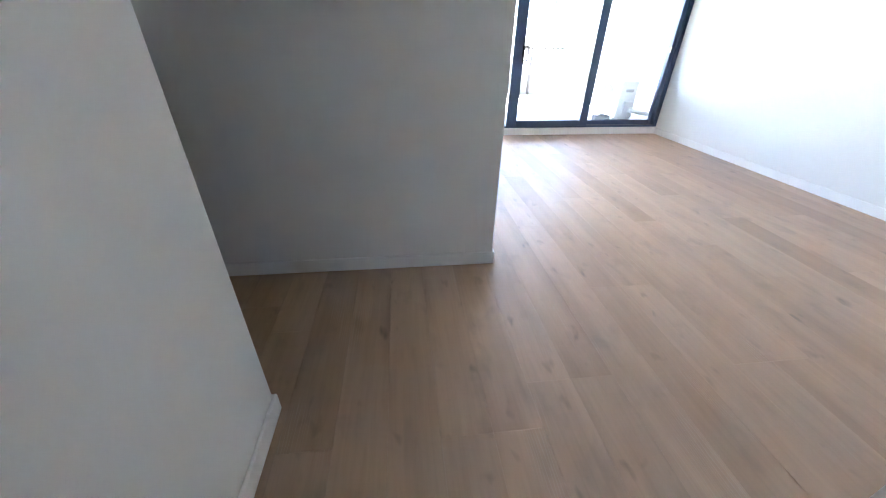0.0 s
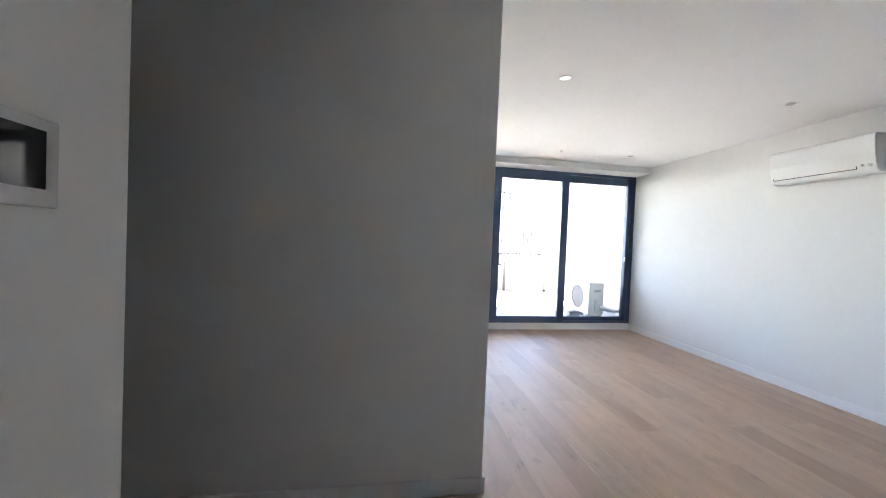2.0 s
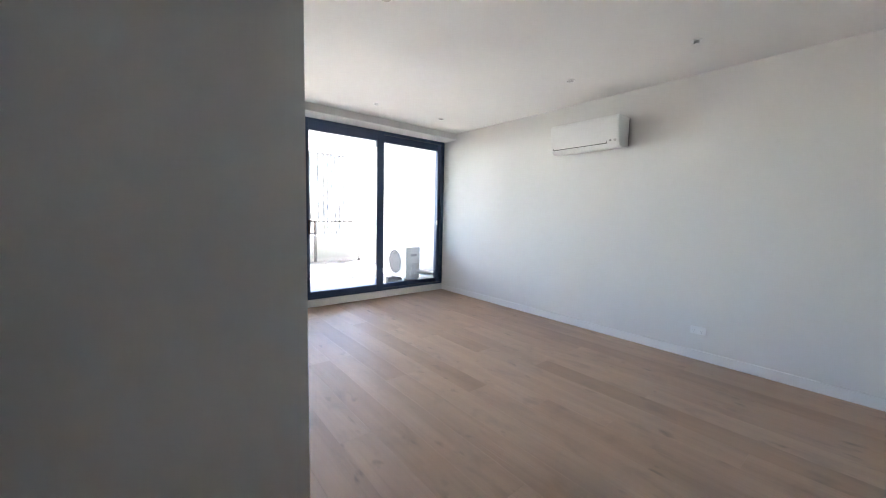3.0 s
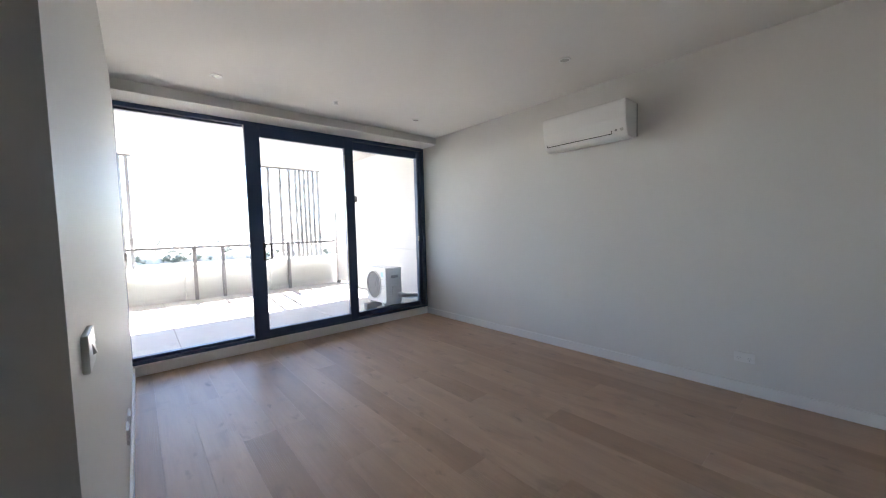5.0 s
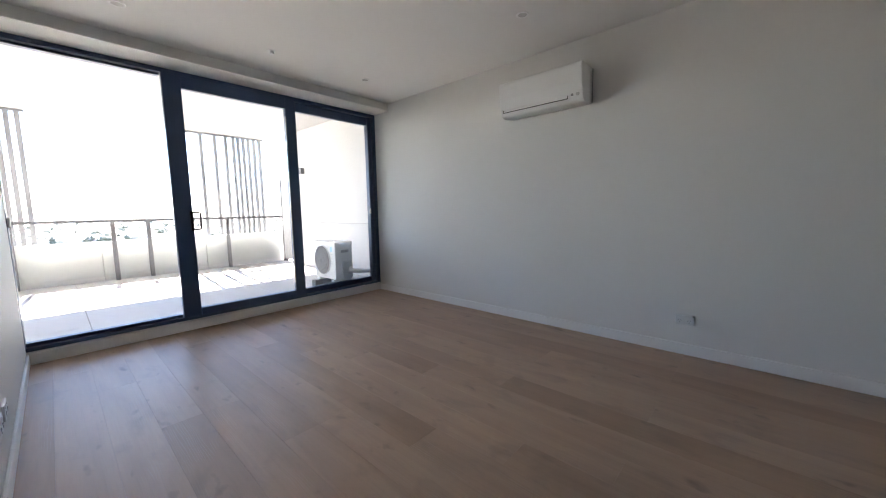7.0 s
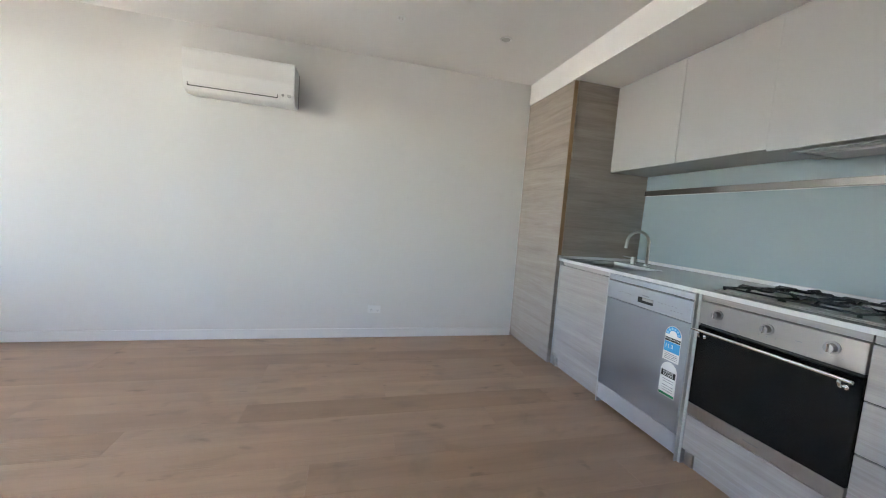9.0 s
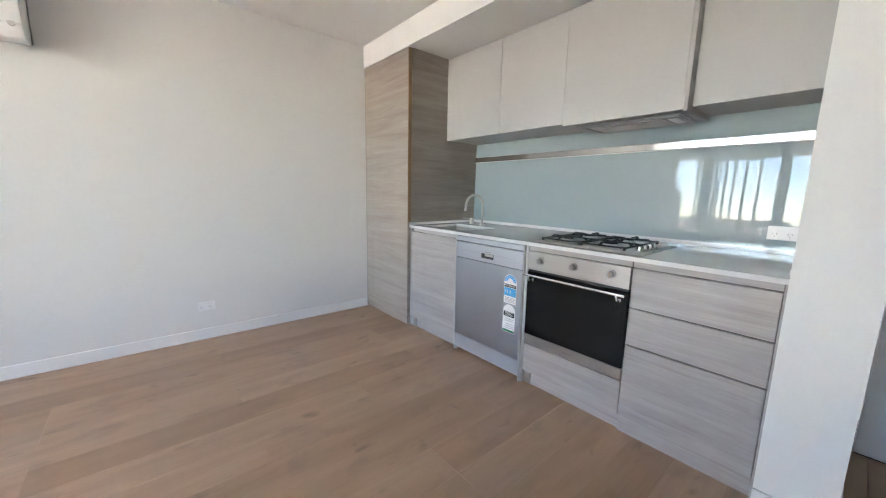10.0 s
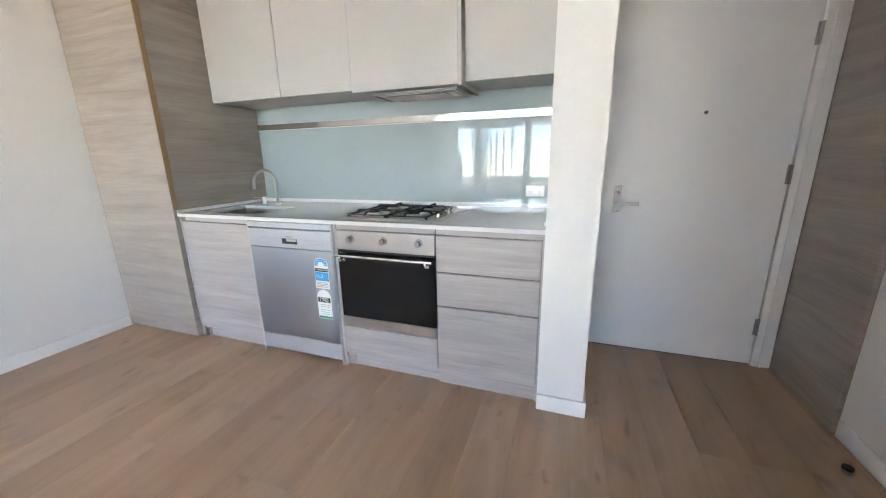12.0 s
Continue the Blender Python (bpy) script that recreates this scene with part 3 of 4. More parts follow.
def dishwasher():
    d = thing("dishwasher", (-1.655, -5.4, 0), "silver dishwasher with two rating stickers under the bench", "dishwasher")
    x0, x1, f = -1.958, -1.358, KF + 0.022
    part("body", box(x0 + 0.008, x1 - 0.004, KB + 0.05, f - 0.04, 0.035, 0.884), BLACKP, d)
    part("lid_edge", box(x0, x1, f - 0.035, f - 0.004, 0.849, 0.882, 0.003), STEELP, d)
    p = part("control_panel", box(x0, x1, f - 0.035, f, 0.73, 0.842, 0.004, 2), STEELP, d, "silver control panel")
    part("door", box(x0, x1, f - 0.035, f - 0.002, 0.145, 0.727, 0.004, 2), STEELD, d, "brushed silver door")
    part("toe_panel", box(x0, x1, f - 0.045, f - 0.006, 0.035, 0.14, 0.003), STEELP, d)
    part("side_panel", box(-1.354, -1.339, KB + 0.02, KF + 0.012, 0.0, 0.886, 0.001), SATIN, d, "white end panel")
    part("side_panel", box(-1.9655, -1.9595, KB + 0.02, KF + 0.018, 0.0, 0.886, 0.001), SATIN, d, "grey-white end panel")
    xc = (x0 + x1) / 2 - 0.01
    part("pull_recess", box(xc - 0.055, xc + 0.055, f, f + 0.0015, 0.756, 0.788, 0.0005), BLACKP, p, "black grip recess")
    part("grip_lip", box(xc - 0.055, xc + 0.02, f, f + 0.006, 0.772, 0.789, 0.002), NICKEL, p)
    part("badge", box(xc - 0.025, xc + 0.025, f, f + 0.0006, 0.797, 0.803), GREYINK, p)
    for s in (-1, 1):
        for i in range(6):
            x = xc + s * (0.09 + 0.022 * i)
            part("dial_mark", box(x - 0.005, x + 0.005, f, f + 0.0005, 0.787 - 0.004 * (i % 2), 0.79 - 0.004 * (i % 2)), GREYINK, p)
    for i in range(4):
        part("dial_mark", box(x0 + 0.05 + 0.02 * i, x0 + 0.06 + 0.02 * i, f, f + 0.0005, 0.762, 0.765), GREYINK, p)
    y = f - 0.0015

    def sticker(name, zc, w, h, r):
        xs = x0 + 0.085
        pts = [(xs - w / 2, zc - h / 2), (xs + w / 2, zc - h / 2)] + arc(xs, zc + h / 2 - w / 2, w / 2, 0, 180, 16)
        return xs, part(name, extrude_profile(pts, "y", y, y + 0.0008), PAPERW, d)

    xs, a = sticker("water_rating_sticker", 0.592, 0.098, 0.19, 0.049)
    a["label"] = "white and blue arched water rating sticker"
    yy = y + 0.001
    rim = arc(xs, 0.638, 0.045, 0, 180, 16) + arc(xs, 0.638, 0.024, 180, 0, 16)
    part("blue_arch", extrude_profile(rim, "y", yy, yy + 0.0004), PAPERB, a)
    for i in range(6):
        q = radians(15 + 30 * i)
        part("star", rod((xs + 0.034 * math.cos(q), yy + 0.0003, 0.638 + 0.034 * math.sin(q)), (xs + 0.034 * math.cos(q), yy + 0.0008, 0.638 + 0.034 * math.sin(q)), 0.0062, 8), PAPERLB, a)
    part("black_band", box(xs - 0.046, xs + 0.046, yy, yy + 0.0004, 0.602, 0.622), PAPERK, a)
    part("blue_panel", box(xs - 0.046, xs + 0.046, yy, yy + 0.0004, 0.546, 0.599), PAPERB, a)
    writing("WATER RATING", 0.0125, (xs, yy + 0.0008, 0.613), (90, 0, 180), PAPERW, a)
    writing("11.3", 0.03, (xs + 0.016, yy + 0.0008, 0.574), (90, 0, 180), PAPERW, a)
    for z in (0.535, 0.526, 0.517, 0.508):
        part("text_bar", box(xs - 0.038, xs + 0.038, yy, yy + 0.0003, z - 0.0015, z + 0.0015), GREYINK, a)
    xs, b = sticker("energy_rating_sticker", 0.398, 0.098, 0.185, 0.049)
    b["label"] = "white arched energy rating sticker with a green foot"
    part("black_band", box(xs - 0.043, xs + 0.043, yy, yy + 0.0004, 0.41, 0.442), PAPERK, b)
    writing("ENERGY", 0.0165, (xs, yy + 0.0008, 0.434), (90, 0, 180), PAPERW, b)
    writing("RATING", 0.0165, (xs, yy + 0.0008, 0.419), (90, 0, 180), PAPERW, b)
    for z in (0.395, 0.382, 0.362, 0.348, 0.335):
        part("text_bar", box(xs - 0.036, xs + 0.03, yy, yy + 0.0003, z - 0.0015, z + 0.0015), GREYINK, b)
    part("green_foot", box(xs - 0.046, xs + 0.046, yy, yy + 0.0004, 0.309, 0.322), PAPERG, b)


dishwasher()

SX0, SX1, SY0, SY1 = -1.32, -0.84, -5.57, -5.20   # sink cut-out


def slab_with_hole(xs, ys, z0, z1):
    """A slab over the outer xs and ys, with the middle field cut out."""
    bm = bmesh.new()
    g = [[bm.verts.new((x, y, z0)) for y in ys] for x in xs]
    faces = [bm.faces.new((g[i][j], g[i + 1][j], g[i + 1][j + 1], g[i][j + 1])) for i in range(3) for j in range(3) if (i, j) != (1, 1)]
    up = bmesh.ops.extrude_face_region(bm, geom=faces)
    bmesh.ops.translate(bm, vec=(0, 0, z1 - z0), verts=[v for v in up["geom"] if isinstance(v, bmesh.types.BMVert)])
    return bm


def benchtop():
    b = thing("benchtop", (-1.92, -5.45, NZ), "white polished stone kitchen benchtop with low upstands", "benchtop")
    yf = KF + 0.012
    part("slab", slab_with_hole((-3.119, SX0, SX1, -0.744), (KB, SY0, SY1, yf), NZ, BZ), STONE, b)
    part("upstand", box(-3.119, -0.744, KB, KB + 0.02, BZ, BZ + 0.022, 0.001), STONE, b)
    part("upstand", box(-0.7575, -0.744, KB + 0.014, yf - 0.002, BZ, BZ + 0.022, 0.001), STONE, b)
    part("upstand", box(-3.119, -3.106, KB + 0.014, yf - 0.1, BZ, BZ + 0.022, 0.001), STONE, b)


benchtop()


def sink():
    s = thing("sink", (-1.08, -5.385, 0.72), "undermounted square stainless steel sink bowl", "sink")
    t = 0.008
    z0 = 0.72
    part("bowl", join(box(SX0 - t, SX0, SY0 - t, SY1 + t, z0, NZ), box(SX1, SX1 + t, SY0 - t, SY1 + t, z0, NZ), box(SX0, SX1, SY0 - t, SY0, z0, NZ),
                      box(SX0, SX1, SY1, SY1 + t, z0, NZ), box(SX0, SX1, SY0, SY1, z0, z0 + t)), STEEL, s)
    part("waste", join(rod((-1.08, -5.385, z0 + t), (-1.08, -5.385, z0 + t + 0.003), 0.045, 20), rod((-1.08, -5.385, z0 + t), (-1.08, -5.385, z0 + t + 0.008), 0.02, 16)), CHROME, s)


sink()


def tap():
    t = thing("kitchen_tap", (-1.06, -5.68, BZ), "brushed chrome gooseneck kitchen mixer tap", "tap")
    x, y = -1.06, -5.68
    pts = [(x, y, BZ), (x, y, BZ + 0.17)]
    r = 0.088
    for i in range(13):
        a = math.pi * i / 12
        pts.append((x + 0.03 * (1 - math.cos(a)) / 2, y + r * (1 - math.cos(a)), BZ + 0.175 + r * math.sin(a)))
    pts.append((x + 0.031, y + 2 * r + 0.004, BZ + 0.13))
    part("spout", tube(pts, 0.0115, 14), NICKEL, t)
    part("collar", rod((x, y, BZ), (x, y, BZ + 0.012), 0.021, 20), NICKEL, t)
    part("mixer_body", rod((x + 0.13, y + 0.005, BZ), (x + 0.13, y + 0.005, BZ + 0.055), 0.019, 20), NICKEL, t)
    part("mixer_lever", rod((x + 0.13, y + 0.005, BZ + 0.048), (x + 0.215, y + 0.03, BZ + 0.053), 0.0045, 10), NICKEL, t)


tap()


def cooktop():
    c = thing("gas_cooktop", (-2.3, -5.42, BZ), "stainless steel four-burner gas cooktop with black trivets", "cooktop")
    x0, x1, y0, y1, z = -2.63, -2.03, -5.68, -5.17, BZ
    part("plate", join(box(x0, x1, y0, y1, z, z + 0.006, 0.003), box(x0 + 0.012, x1 - 0.012, y0 + 0.012, y1 - 0.012, z + 0.005, z + 0.01, 0.003)), STEEL, c)
    burners = ((-2.17, -5.30, 0.033), (-2.17, -5.55, 0.042), (-2.42, -5.30, 0.042), (-2.42, -5.55, 0.026))
    for bx, by, r in burners:
        b = part("burner", join(rod((bx, by, z + 0.009), (bx, by, z + 0.02), r * 1.25, 24), rod((bx, by, z + 0.02), (bx, by, z + 0.026), r, 24)), NICKEL, c)
        part("burner_cap", bevelled(rod((bx, by, z + 0.026), (bx, by, z + 0.034), r * 0.92, 24), 0.002), IRON, b)
    zt = z + 0.03
    for gx0, gx1 in ((-2.293, -2.05), (-2.54, -2.297)):
        t = 0.0085
        bars = [box(gx0, gx1, y, y + t, zt - 0.012, zt - 0.003, 0.002) for y in (y0 + 0.03, (y0 + y1) / 2 - 0.004, y1 - 0.04)]
        bars += [box(x, x + t, y0 + 0.03, y1 - 0.033, zt - 0.012, zt - 0.003, 0.002) for x in (gx0, gx1 - t)]
        xm = (gx0 + gx1) / 2
        for by in (-5.30, -5.55):
            for sg in (-1, 1):
                for ax in (0, 1):
                    c0 = (xm, by)[ax]
                    prof = [(c0 + sg * 0.118, zt - 0.01), (c0 + sg * 0.118, zt + 0.002), (c0 + sg * 0.1, zt + 0.013), (c0 + sg * 0.03, zt + 0.011), (c0 + sg * 0.028, zt + 0.005), (c0 + sg * 0.094, zt + 0.005), (c0 + sg * 0.108, zt - 0.005)]
                    mid = (by, xm)[ax]
                    bars.append(extrude_profile(prof, "yx"[ax], mid - t / 2, mid + t / 2))
        for x in (gx0, gx1 - 0.012):
            for y in (y0 + 0.03, y1 - 0.042):
                bars.append(box(x, x + 0.012, y, y + 0.012, z + 0.008, zt - 0.002, 0.002))
        part("trivet", join(*bars), IRON, c, "black cast iron trivet")
    for i in range(4):
        ky = y1 - 0.1 - 0.062 * i
        part("knob", join(rod((-2.582, ky, z + 0.009), (-2.582, ky, z + 0.014), 0.02, 20), rod((-2.582, ky, z + 0.013), (-2.582, ky, z + 0.032), 0.0135, 20, 0.012)), CHROME, c, "chrome burner knob")
    c.location.x += 0.035


cooktop()


def splashback():
    s = thing("splashback", (-1.92, KB, BZ), "pale green back-painted glass splashback", "splashback", kind="structure")
    # the lower sheet is packed out at its foot and leans back a little
    lower = [(KB + 0.006, BZ + 0.0235), (KB + 0.0185, BZ + 0.0235), (KB + 0.0065, 1.478), (KB + 0.0005, 1.478)]
    part("glass_panel", extrude_profile(lower, "x", -3.119, -0.744), SPLASH, s)
    part("glass_panel", box(-3.119, -0.744, KB + 0.0005, KB + 0.0065, 1.528, 1.69), SPLASH, s)
    part("sealant_bead", box(-3.119, -0.744, KB + 0.012, KB + 0.0195, BZ + 0.022, BZ + 0.025), NICKEL, s)
    r = thing("utensil_rail", (-1.92, KB, 1.48), "flat brushed steel rail across the splashback", "rail")
    part("rail", box(-3.119, -0.748, KB + 0.001, KB + 0.018, 1.481, 1.525, 0.002), RAILM, r)
    part("rail_end", box(-0.7478, -0.7445, KB + 0.001, KB + 0.02, 1.484, 1.522), CHROME, r)


splashback()
UZ, UF = 1.645, -5.51     # underside and front of the wall cupboards


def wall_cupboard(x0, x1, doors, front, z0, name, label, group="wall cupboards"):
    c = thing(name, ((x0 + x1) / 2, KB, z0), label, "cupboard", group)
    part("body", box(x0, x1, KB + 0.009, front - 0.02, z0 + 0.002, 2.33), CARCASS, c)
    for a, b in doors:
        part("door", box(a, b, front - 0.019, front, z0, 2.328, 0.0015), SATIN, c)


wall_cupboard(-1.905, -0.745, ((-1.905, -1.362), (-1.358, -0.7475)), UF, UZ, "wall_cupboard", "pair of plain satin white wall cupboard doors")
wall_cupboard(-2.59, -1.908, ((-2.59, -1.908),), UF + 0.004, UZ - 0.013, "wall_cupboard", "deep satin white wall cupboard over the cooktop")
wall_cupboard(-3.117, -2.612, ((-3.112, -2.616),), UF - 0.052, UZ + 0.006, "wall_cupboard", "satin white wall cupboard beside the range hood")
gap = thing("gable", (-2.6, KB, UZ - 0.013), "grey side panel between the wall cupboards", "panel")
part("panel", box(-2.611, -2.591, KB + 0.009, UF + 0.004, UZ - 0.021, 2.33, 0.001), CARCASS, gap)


def range_hood():
    h = thing("range_hood", (-2.25, -5.64, UZ - 0.03), "slim grey undermounted range hood with a steel grille", "range hood")
    z = UZ - 0.021
    part("housing", box(-2.575, -1.99, KB + 0.06, UF - 0.03, z - 0.007, z, 0.002), PLASTICG, h, "grey hood underside")
    part("trim_frame", join(box(-2.56, -2.02, KB + 0.075, KB + 0.085, z - 0.012, z - 0.006), box(-2.56, -2.02, UF - 0.06, UF - 0.05, z - 0.012, z - 0.006),
                            box(-2.56, -2.55, KB + 0.085, UF - 0.06, z - 0.012, z - 0.006), box(-2.03, -2.02, KB + 0.085, UF - 0.06, z - 0.012, z - 0.006)), PLASTICG, h, "grey edging")
    g = part("grille", box(-2.47, -2.05, KB + 0.1, UF - 0.085, z - 0.011, z - 0.006, 0.002), NICKEL, h, "grey filter grille")
    for i in range(9):
        y = KB + 0.108 + i * 0.017
        part("slat", box(-2.465, -2.055, y, y + 0.007, z - 0.014, z - 0.0105), NICKEL, g)
    part("lamp_lens", box(-2.535, -2.485, KB + 0.13, UF - 0.12, z - 0.013, z - 0.0065, 0.003), PLASTIC, h, "white lamp lens")


range_hood()


# ---- fittings on walls and ceiling ----
def power_point(name, label, group, m):
    """A double power point, flat on a wall: width along its local x, facing local -y."""
    p = thing(name, (0, 0, 0), label, "power point", group)
    plate = part("plate", box(-0.059, 0.059, -0.011, 0, -0.036, 0.036, 0.004, 2), PLASTIC, p)
    for s in (-1, 1):
        cx = 0.03 * s
        for (dx, dz, a) in ((-0.008, 0.0, 30), (0.008, 0.0, -30), (0.0, -0.013, 0)):
            b = box(-0.0012, 0.0012, -0.0125, -0.0105, -0.005, 0.005)
            bmesh.ops.transform(b, matrix=Matrix.Translation((cx + dx, 0, dz - 0.004)) @ Matrix.Rotation(radians(a), 4, "Y"), verts=b.verts[:])
            part("socket_slot", b, PLASTICG, plate)
        part("rocker", box(cx - 0.009, cx + 0.009, -0.0135, -0.011, 0.014, 0.027, 0.0015), PLASTIC, plate)
    p.matrix_basis = m
    return p


pp = power_point("power_point", "white double power point on the wall near the floor", "power points", pose(0, -3.685, 0.268, 0, 0, -90))
copy_thing(pp, pose(WX, -1.66, 0.28, 0, 0, 90))
copy_thing(pp, pose(WX, -1.87, 0.29, 0, 0, 90))
q = copy_thing(pp, pose(-2.999, KB + 0.0175, 1.016, 0, 0, 180))
q["label"] = "white double power point on the glass splashback"


def light_switch():
    s = thing("light_switch", (WX, -3.19, 1.03), "white single light switch on the wall", "light switch")
    y, z = -3.19, 1.03
    part("plate", box(WX, WX + 0.012, y - 0.058, y + 0.058, z - 0.037, z + 0.037, 0.004, 2), PLASTIC, s)
    part("rocker", extrude_profile([(WX + 0.011, z + 0.013), (WX + 0.0185, z - 0.01), (WX + 0.011, z - 0.013)], "y", y - 0.0055, y + 0.0055), PLASTIC, s, "small white rocker")


light_switch()


def intercom():
    i = thing("intercom", (HX, -4.618, 1.377), "wall intercom with a dark screen and a peeling protective film", "intercom")
    x = HX
    y0, y1, z0, z1 = -4.722, -4.515, 1.317, 1.444
    part("housing", box(x, x + 0.02, y0 + 0.006, y1 - 0.006, z0 + 0.004, z1 - 0.004, 0.004, 2), PLASTIC, i)
    f = part("bezel", box(x + 0.02, x + 0.027, y0, y1, z0, z1, 0.003, 2), SILVERGL, i, "glossy pale grey bezel")
    part("screen", box(x + 0.027, x + 0.028, y0 + 0.03, y1 - 0.022, z0 + 0.026, z1 - 0.018), SCREEN, f, "dark glossy screen")
    part("camera_eye", rod((x + 0.027, -4.617, z1 - 0.009), (x + 0.0285, -4.617, z1 - 0.009), 0.0022, 10), BLACKP, f)
    film = bmesh.new()
    cols = []
    for a in range(9):
        u = a / 8
        yy = y0 + 0.014 + 0.072 * u
        lift = 0.004 + 0.012 * (1 - u) ** 2
        cols.append([film.verts.new((x + 0.0285 + lift * (0.6 + 0.4 * k), yy - 0.004 * k, z0 + 0.003 + k * (z1 - z0 - 0.024 - 0.004 * u))) for k in (0, 0.5, 1)])
    for p, q2 in zip(cols, cols[1:]):
        for k in range(2):
            film.faces.new((p[k], q2[k], q2[k + 1], p[k + 1]))
    bmesh.ops.solidify(film, geom=film.faces[:], thickness=0.0004)
    part("film", film, FILM, f, "pale blue protective film, curling off")


intercom()


def downlight(at):
    d = thing("downlight", at, "round white recessed ceiling downlight, unlit", "downlight", "ceiling downlights")
    x, y, z = at
    ring = bmesh.new()
    n = 28
    prof = [(0.046, -0.0002), (0.0455, -0.004), (0.042, -0.006), (0.034, -0.005), (0.031, -0.002)]
    rings = [[ring.verts.new((x + r * math.cos(2 * math.pi * k / n), y + r * math.sin(2 * math.pi * k / n), z + h)) for k in range(n)] for r, h in prof]
    for a, b in zip(rings, rings[1:]):
        for k in range(n):
            ring.faces.new((a[k], a[(k + 1) % n], b[(k + 1) % n], b[k]))
    part("rim", ring, PLASTIC, d)
    part("lens", rod((x, y, z - 0.0025), (x, y, z - 0.0005), 0.0315, 24), SILVERGL, d, "frosted grey lens")
    return d


dl = downlight((-0.72, -0.8, CH))
for x, y in ((-2.71, -0.8), (-0.68, -2.685), (-2.64, -2.66), (-0.72, -4.49)):
    copy_thing(dl, pose(x, y, CH))


def sprinkler(at):
    s = thing("sprinkler", at, "small white fire sprinkler with a flush round plate", "sprinkler", "ceiling sprinklers")
    x, y, z = at
    part("plate", bevelled(rod((x, y, z - 0.004), (x, y, z - 0.0002), 0.036, 24), 0.0015), PLASTIC, s)
    part("head", rod((x, y, z - 0.022), (x, y, z - 0.004), 0.016, 14), PLASTIC, s)
    part("deflector", rod((x, y, z - 0.026), (x, y, z - 0.022), 0.021, 14), PLASTIC, s)
    return s


sp = sprinkler((-1.7, -0.8, CH))
copy_thing(sp, pose(-0.71, -3.70, CH))


def air_conditioner():
    a = thing("air_conditioner", (0, -2.57, 1.97), "white wall-mounted split system air conditioner", "air conditioner")
    y0, y1, z0, z1 = -2.955, -2.19, 1.968, 2.266
    prof = [(-0.001, z0 + 0.012), (-0.11, z0)] + [(-0.15 - 0.055 * math.sin(radians(t)), z0 + 0.055 - 0.055 * math.cos(radians(t))) for t in range(0, 91, 15)] + [(-0.226, z0 + 0.15), (-0.236, z1 - 0.03), (-0.234, z1 - 0.008), (-0.226, z1), (-0.001, z1)]
    bm = extrude_profile(prof, "y", y0, y1)
    bmesh.ops.bevel(bm, geom=[e for e in bm.edges if abs(e.verts[0].co.y - e.verts[1].co.y) < 1e-4], offset=0.004, segments=2, affect="EDGES")
    body = part("body", bm, PLASTIC, a)
    part("front_panel", extrude_profile([(-0.2065, z0 + 0.062), (-0.2105, z0 + 0.062), (-0.231, z0 + 0.15), (-0.2405, z1 - 0.03), (-0.2365, z1 - 0.03), (-0.226, z0 + 0.15)], "y", y0 + 0.004, y1 - 0.004), PLASTIC, a)
    # outlet slot, turned up at its ends
    zs = z0 + 0.036

    def fx(z):
        return -0.15 - 0.055 * math.sqrt(max(0.0, 1 - ((z0 + 0.055 - z) / 0.055) ** 2)) - 0.0006

    ya, yb = y0 + 0.125, y1 - 0.03
    part("outlet_slot", join(extrude_profile([(fx(zs), zs), (fx(zs + 0.006), zs + 0.006), (fx(zs + 0.006) + 0.004, zs + 0.006), (fx(zs) + 0.004, zs)], "y", ya, yb),
                             box(-0.208, -0.2035, ya - 0.004, ya, zs, zs + 0.03), box(-0.208, -0.2035, yb, yb + 0.004, zs, zs + 0.024)), BLACKP, a, "narrow black outlet slot")
    part("flap", extrude_profile([(fx(zs - 0.004) - 0.003, zs - 0.004), (fx(zs - 0.026) - 0.003, zs - 0.026), (fx(zs - 0.026) + 0.003, zs - 0.026), (fx(zs - 0.004) + 0.003, zs - 0.004)], "y", ya, yb), PLASTIC, a)
    for k, (yy, zz, r) in enumerate(((y0 + 0.04, z0 + 0.062, 0.014), (y0 + 0.085, z0 + 0.062, 0.01))):
        part("sensor", rod((-0.204, yy, zz), (-0.2125, yy, zz), r, 18), PLASTICG if k else SILVERGL, a)
    part("mark", box(-0.218, -0.2165, y0 + 0.06, y0 + 0.11, z0 + 0.098, z0 + 0.101), GREYINK, a)
    part("top_grille", box(-0.2, -0.03, y0 + 0.03, y1 - 0.03, z1 - 0.001, z1 + 0.003), PLASTICG, a)
    part("side_clip", box(-0.05, -0.03, y0 - 0.003, y0 + 0.001, z1 - 0.06, z1 - 0.03, 0.001), PLASTIC, a)
    part("backplate", box(-0.012, -0.0005, y0 - 0.006, y1 + 0.006, z0 + 0.02, z1 - 0.004, 0.002), PLASTICG, a)


air_conditioner()


def door_stop():
    s = thing("door_stop", (-4.318, -5.07, 0), "small round door stop with a black rubber ring on the floor", "door stop")
    x, y = -4.318, -5.07
    part("base", rod((x, y, 0), (x, y, 0.012), 0.017, 20, 0.015), NICKEL, s)
    part("buffer", bevelled(rod((x, y, 0.012), (x, y, 0.026), 0.018, 20), 0.004, 2), RUBBER, s, "black rubber ring")


door_stop()


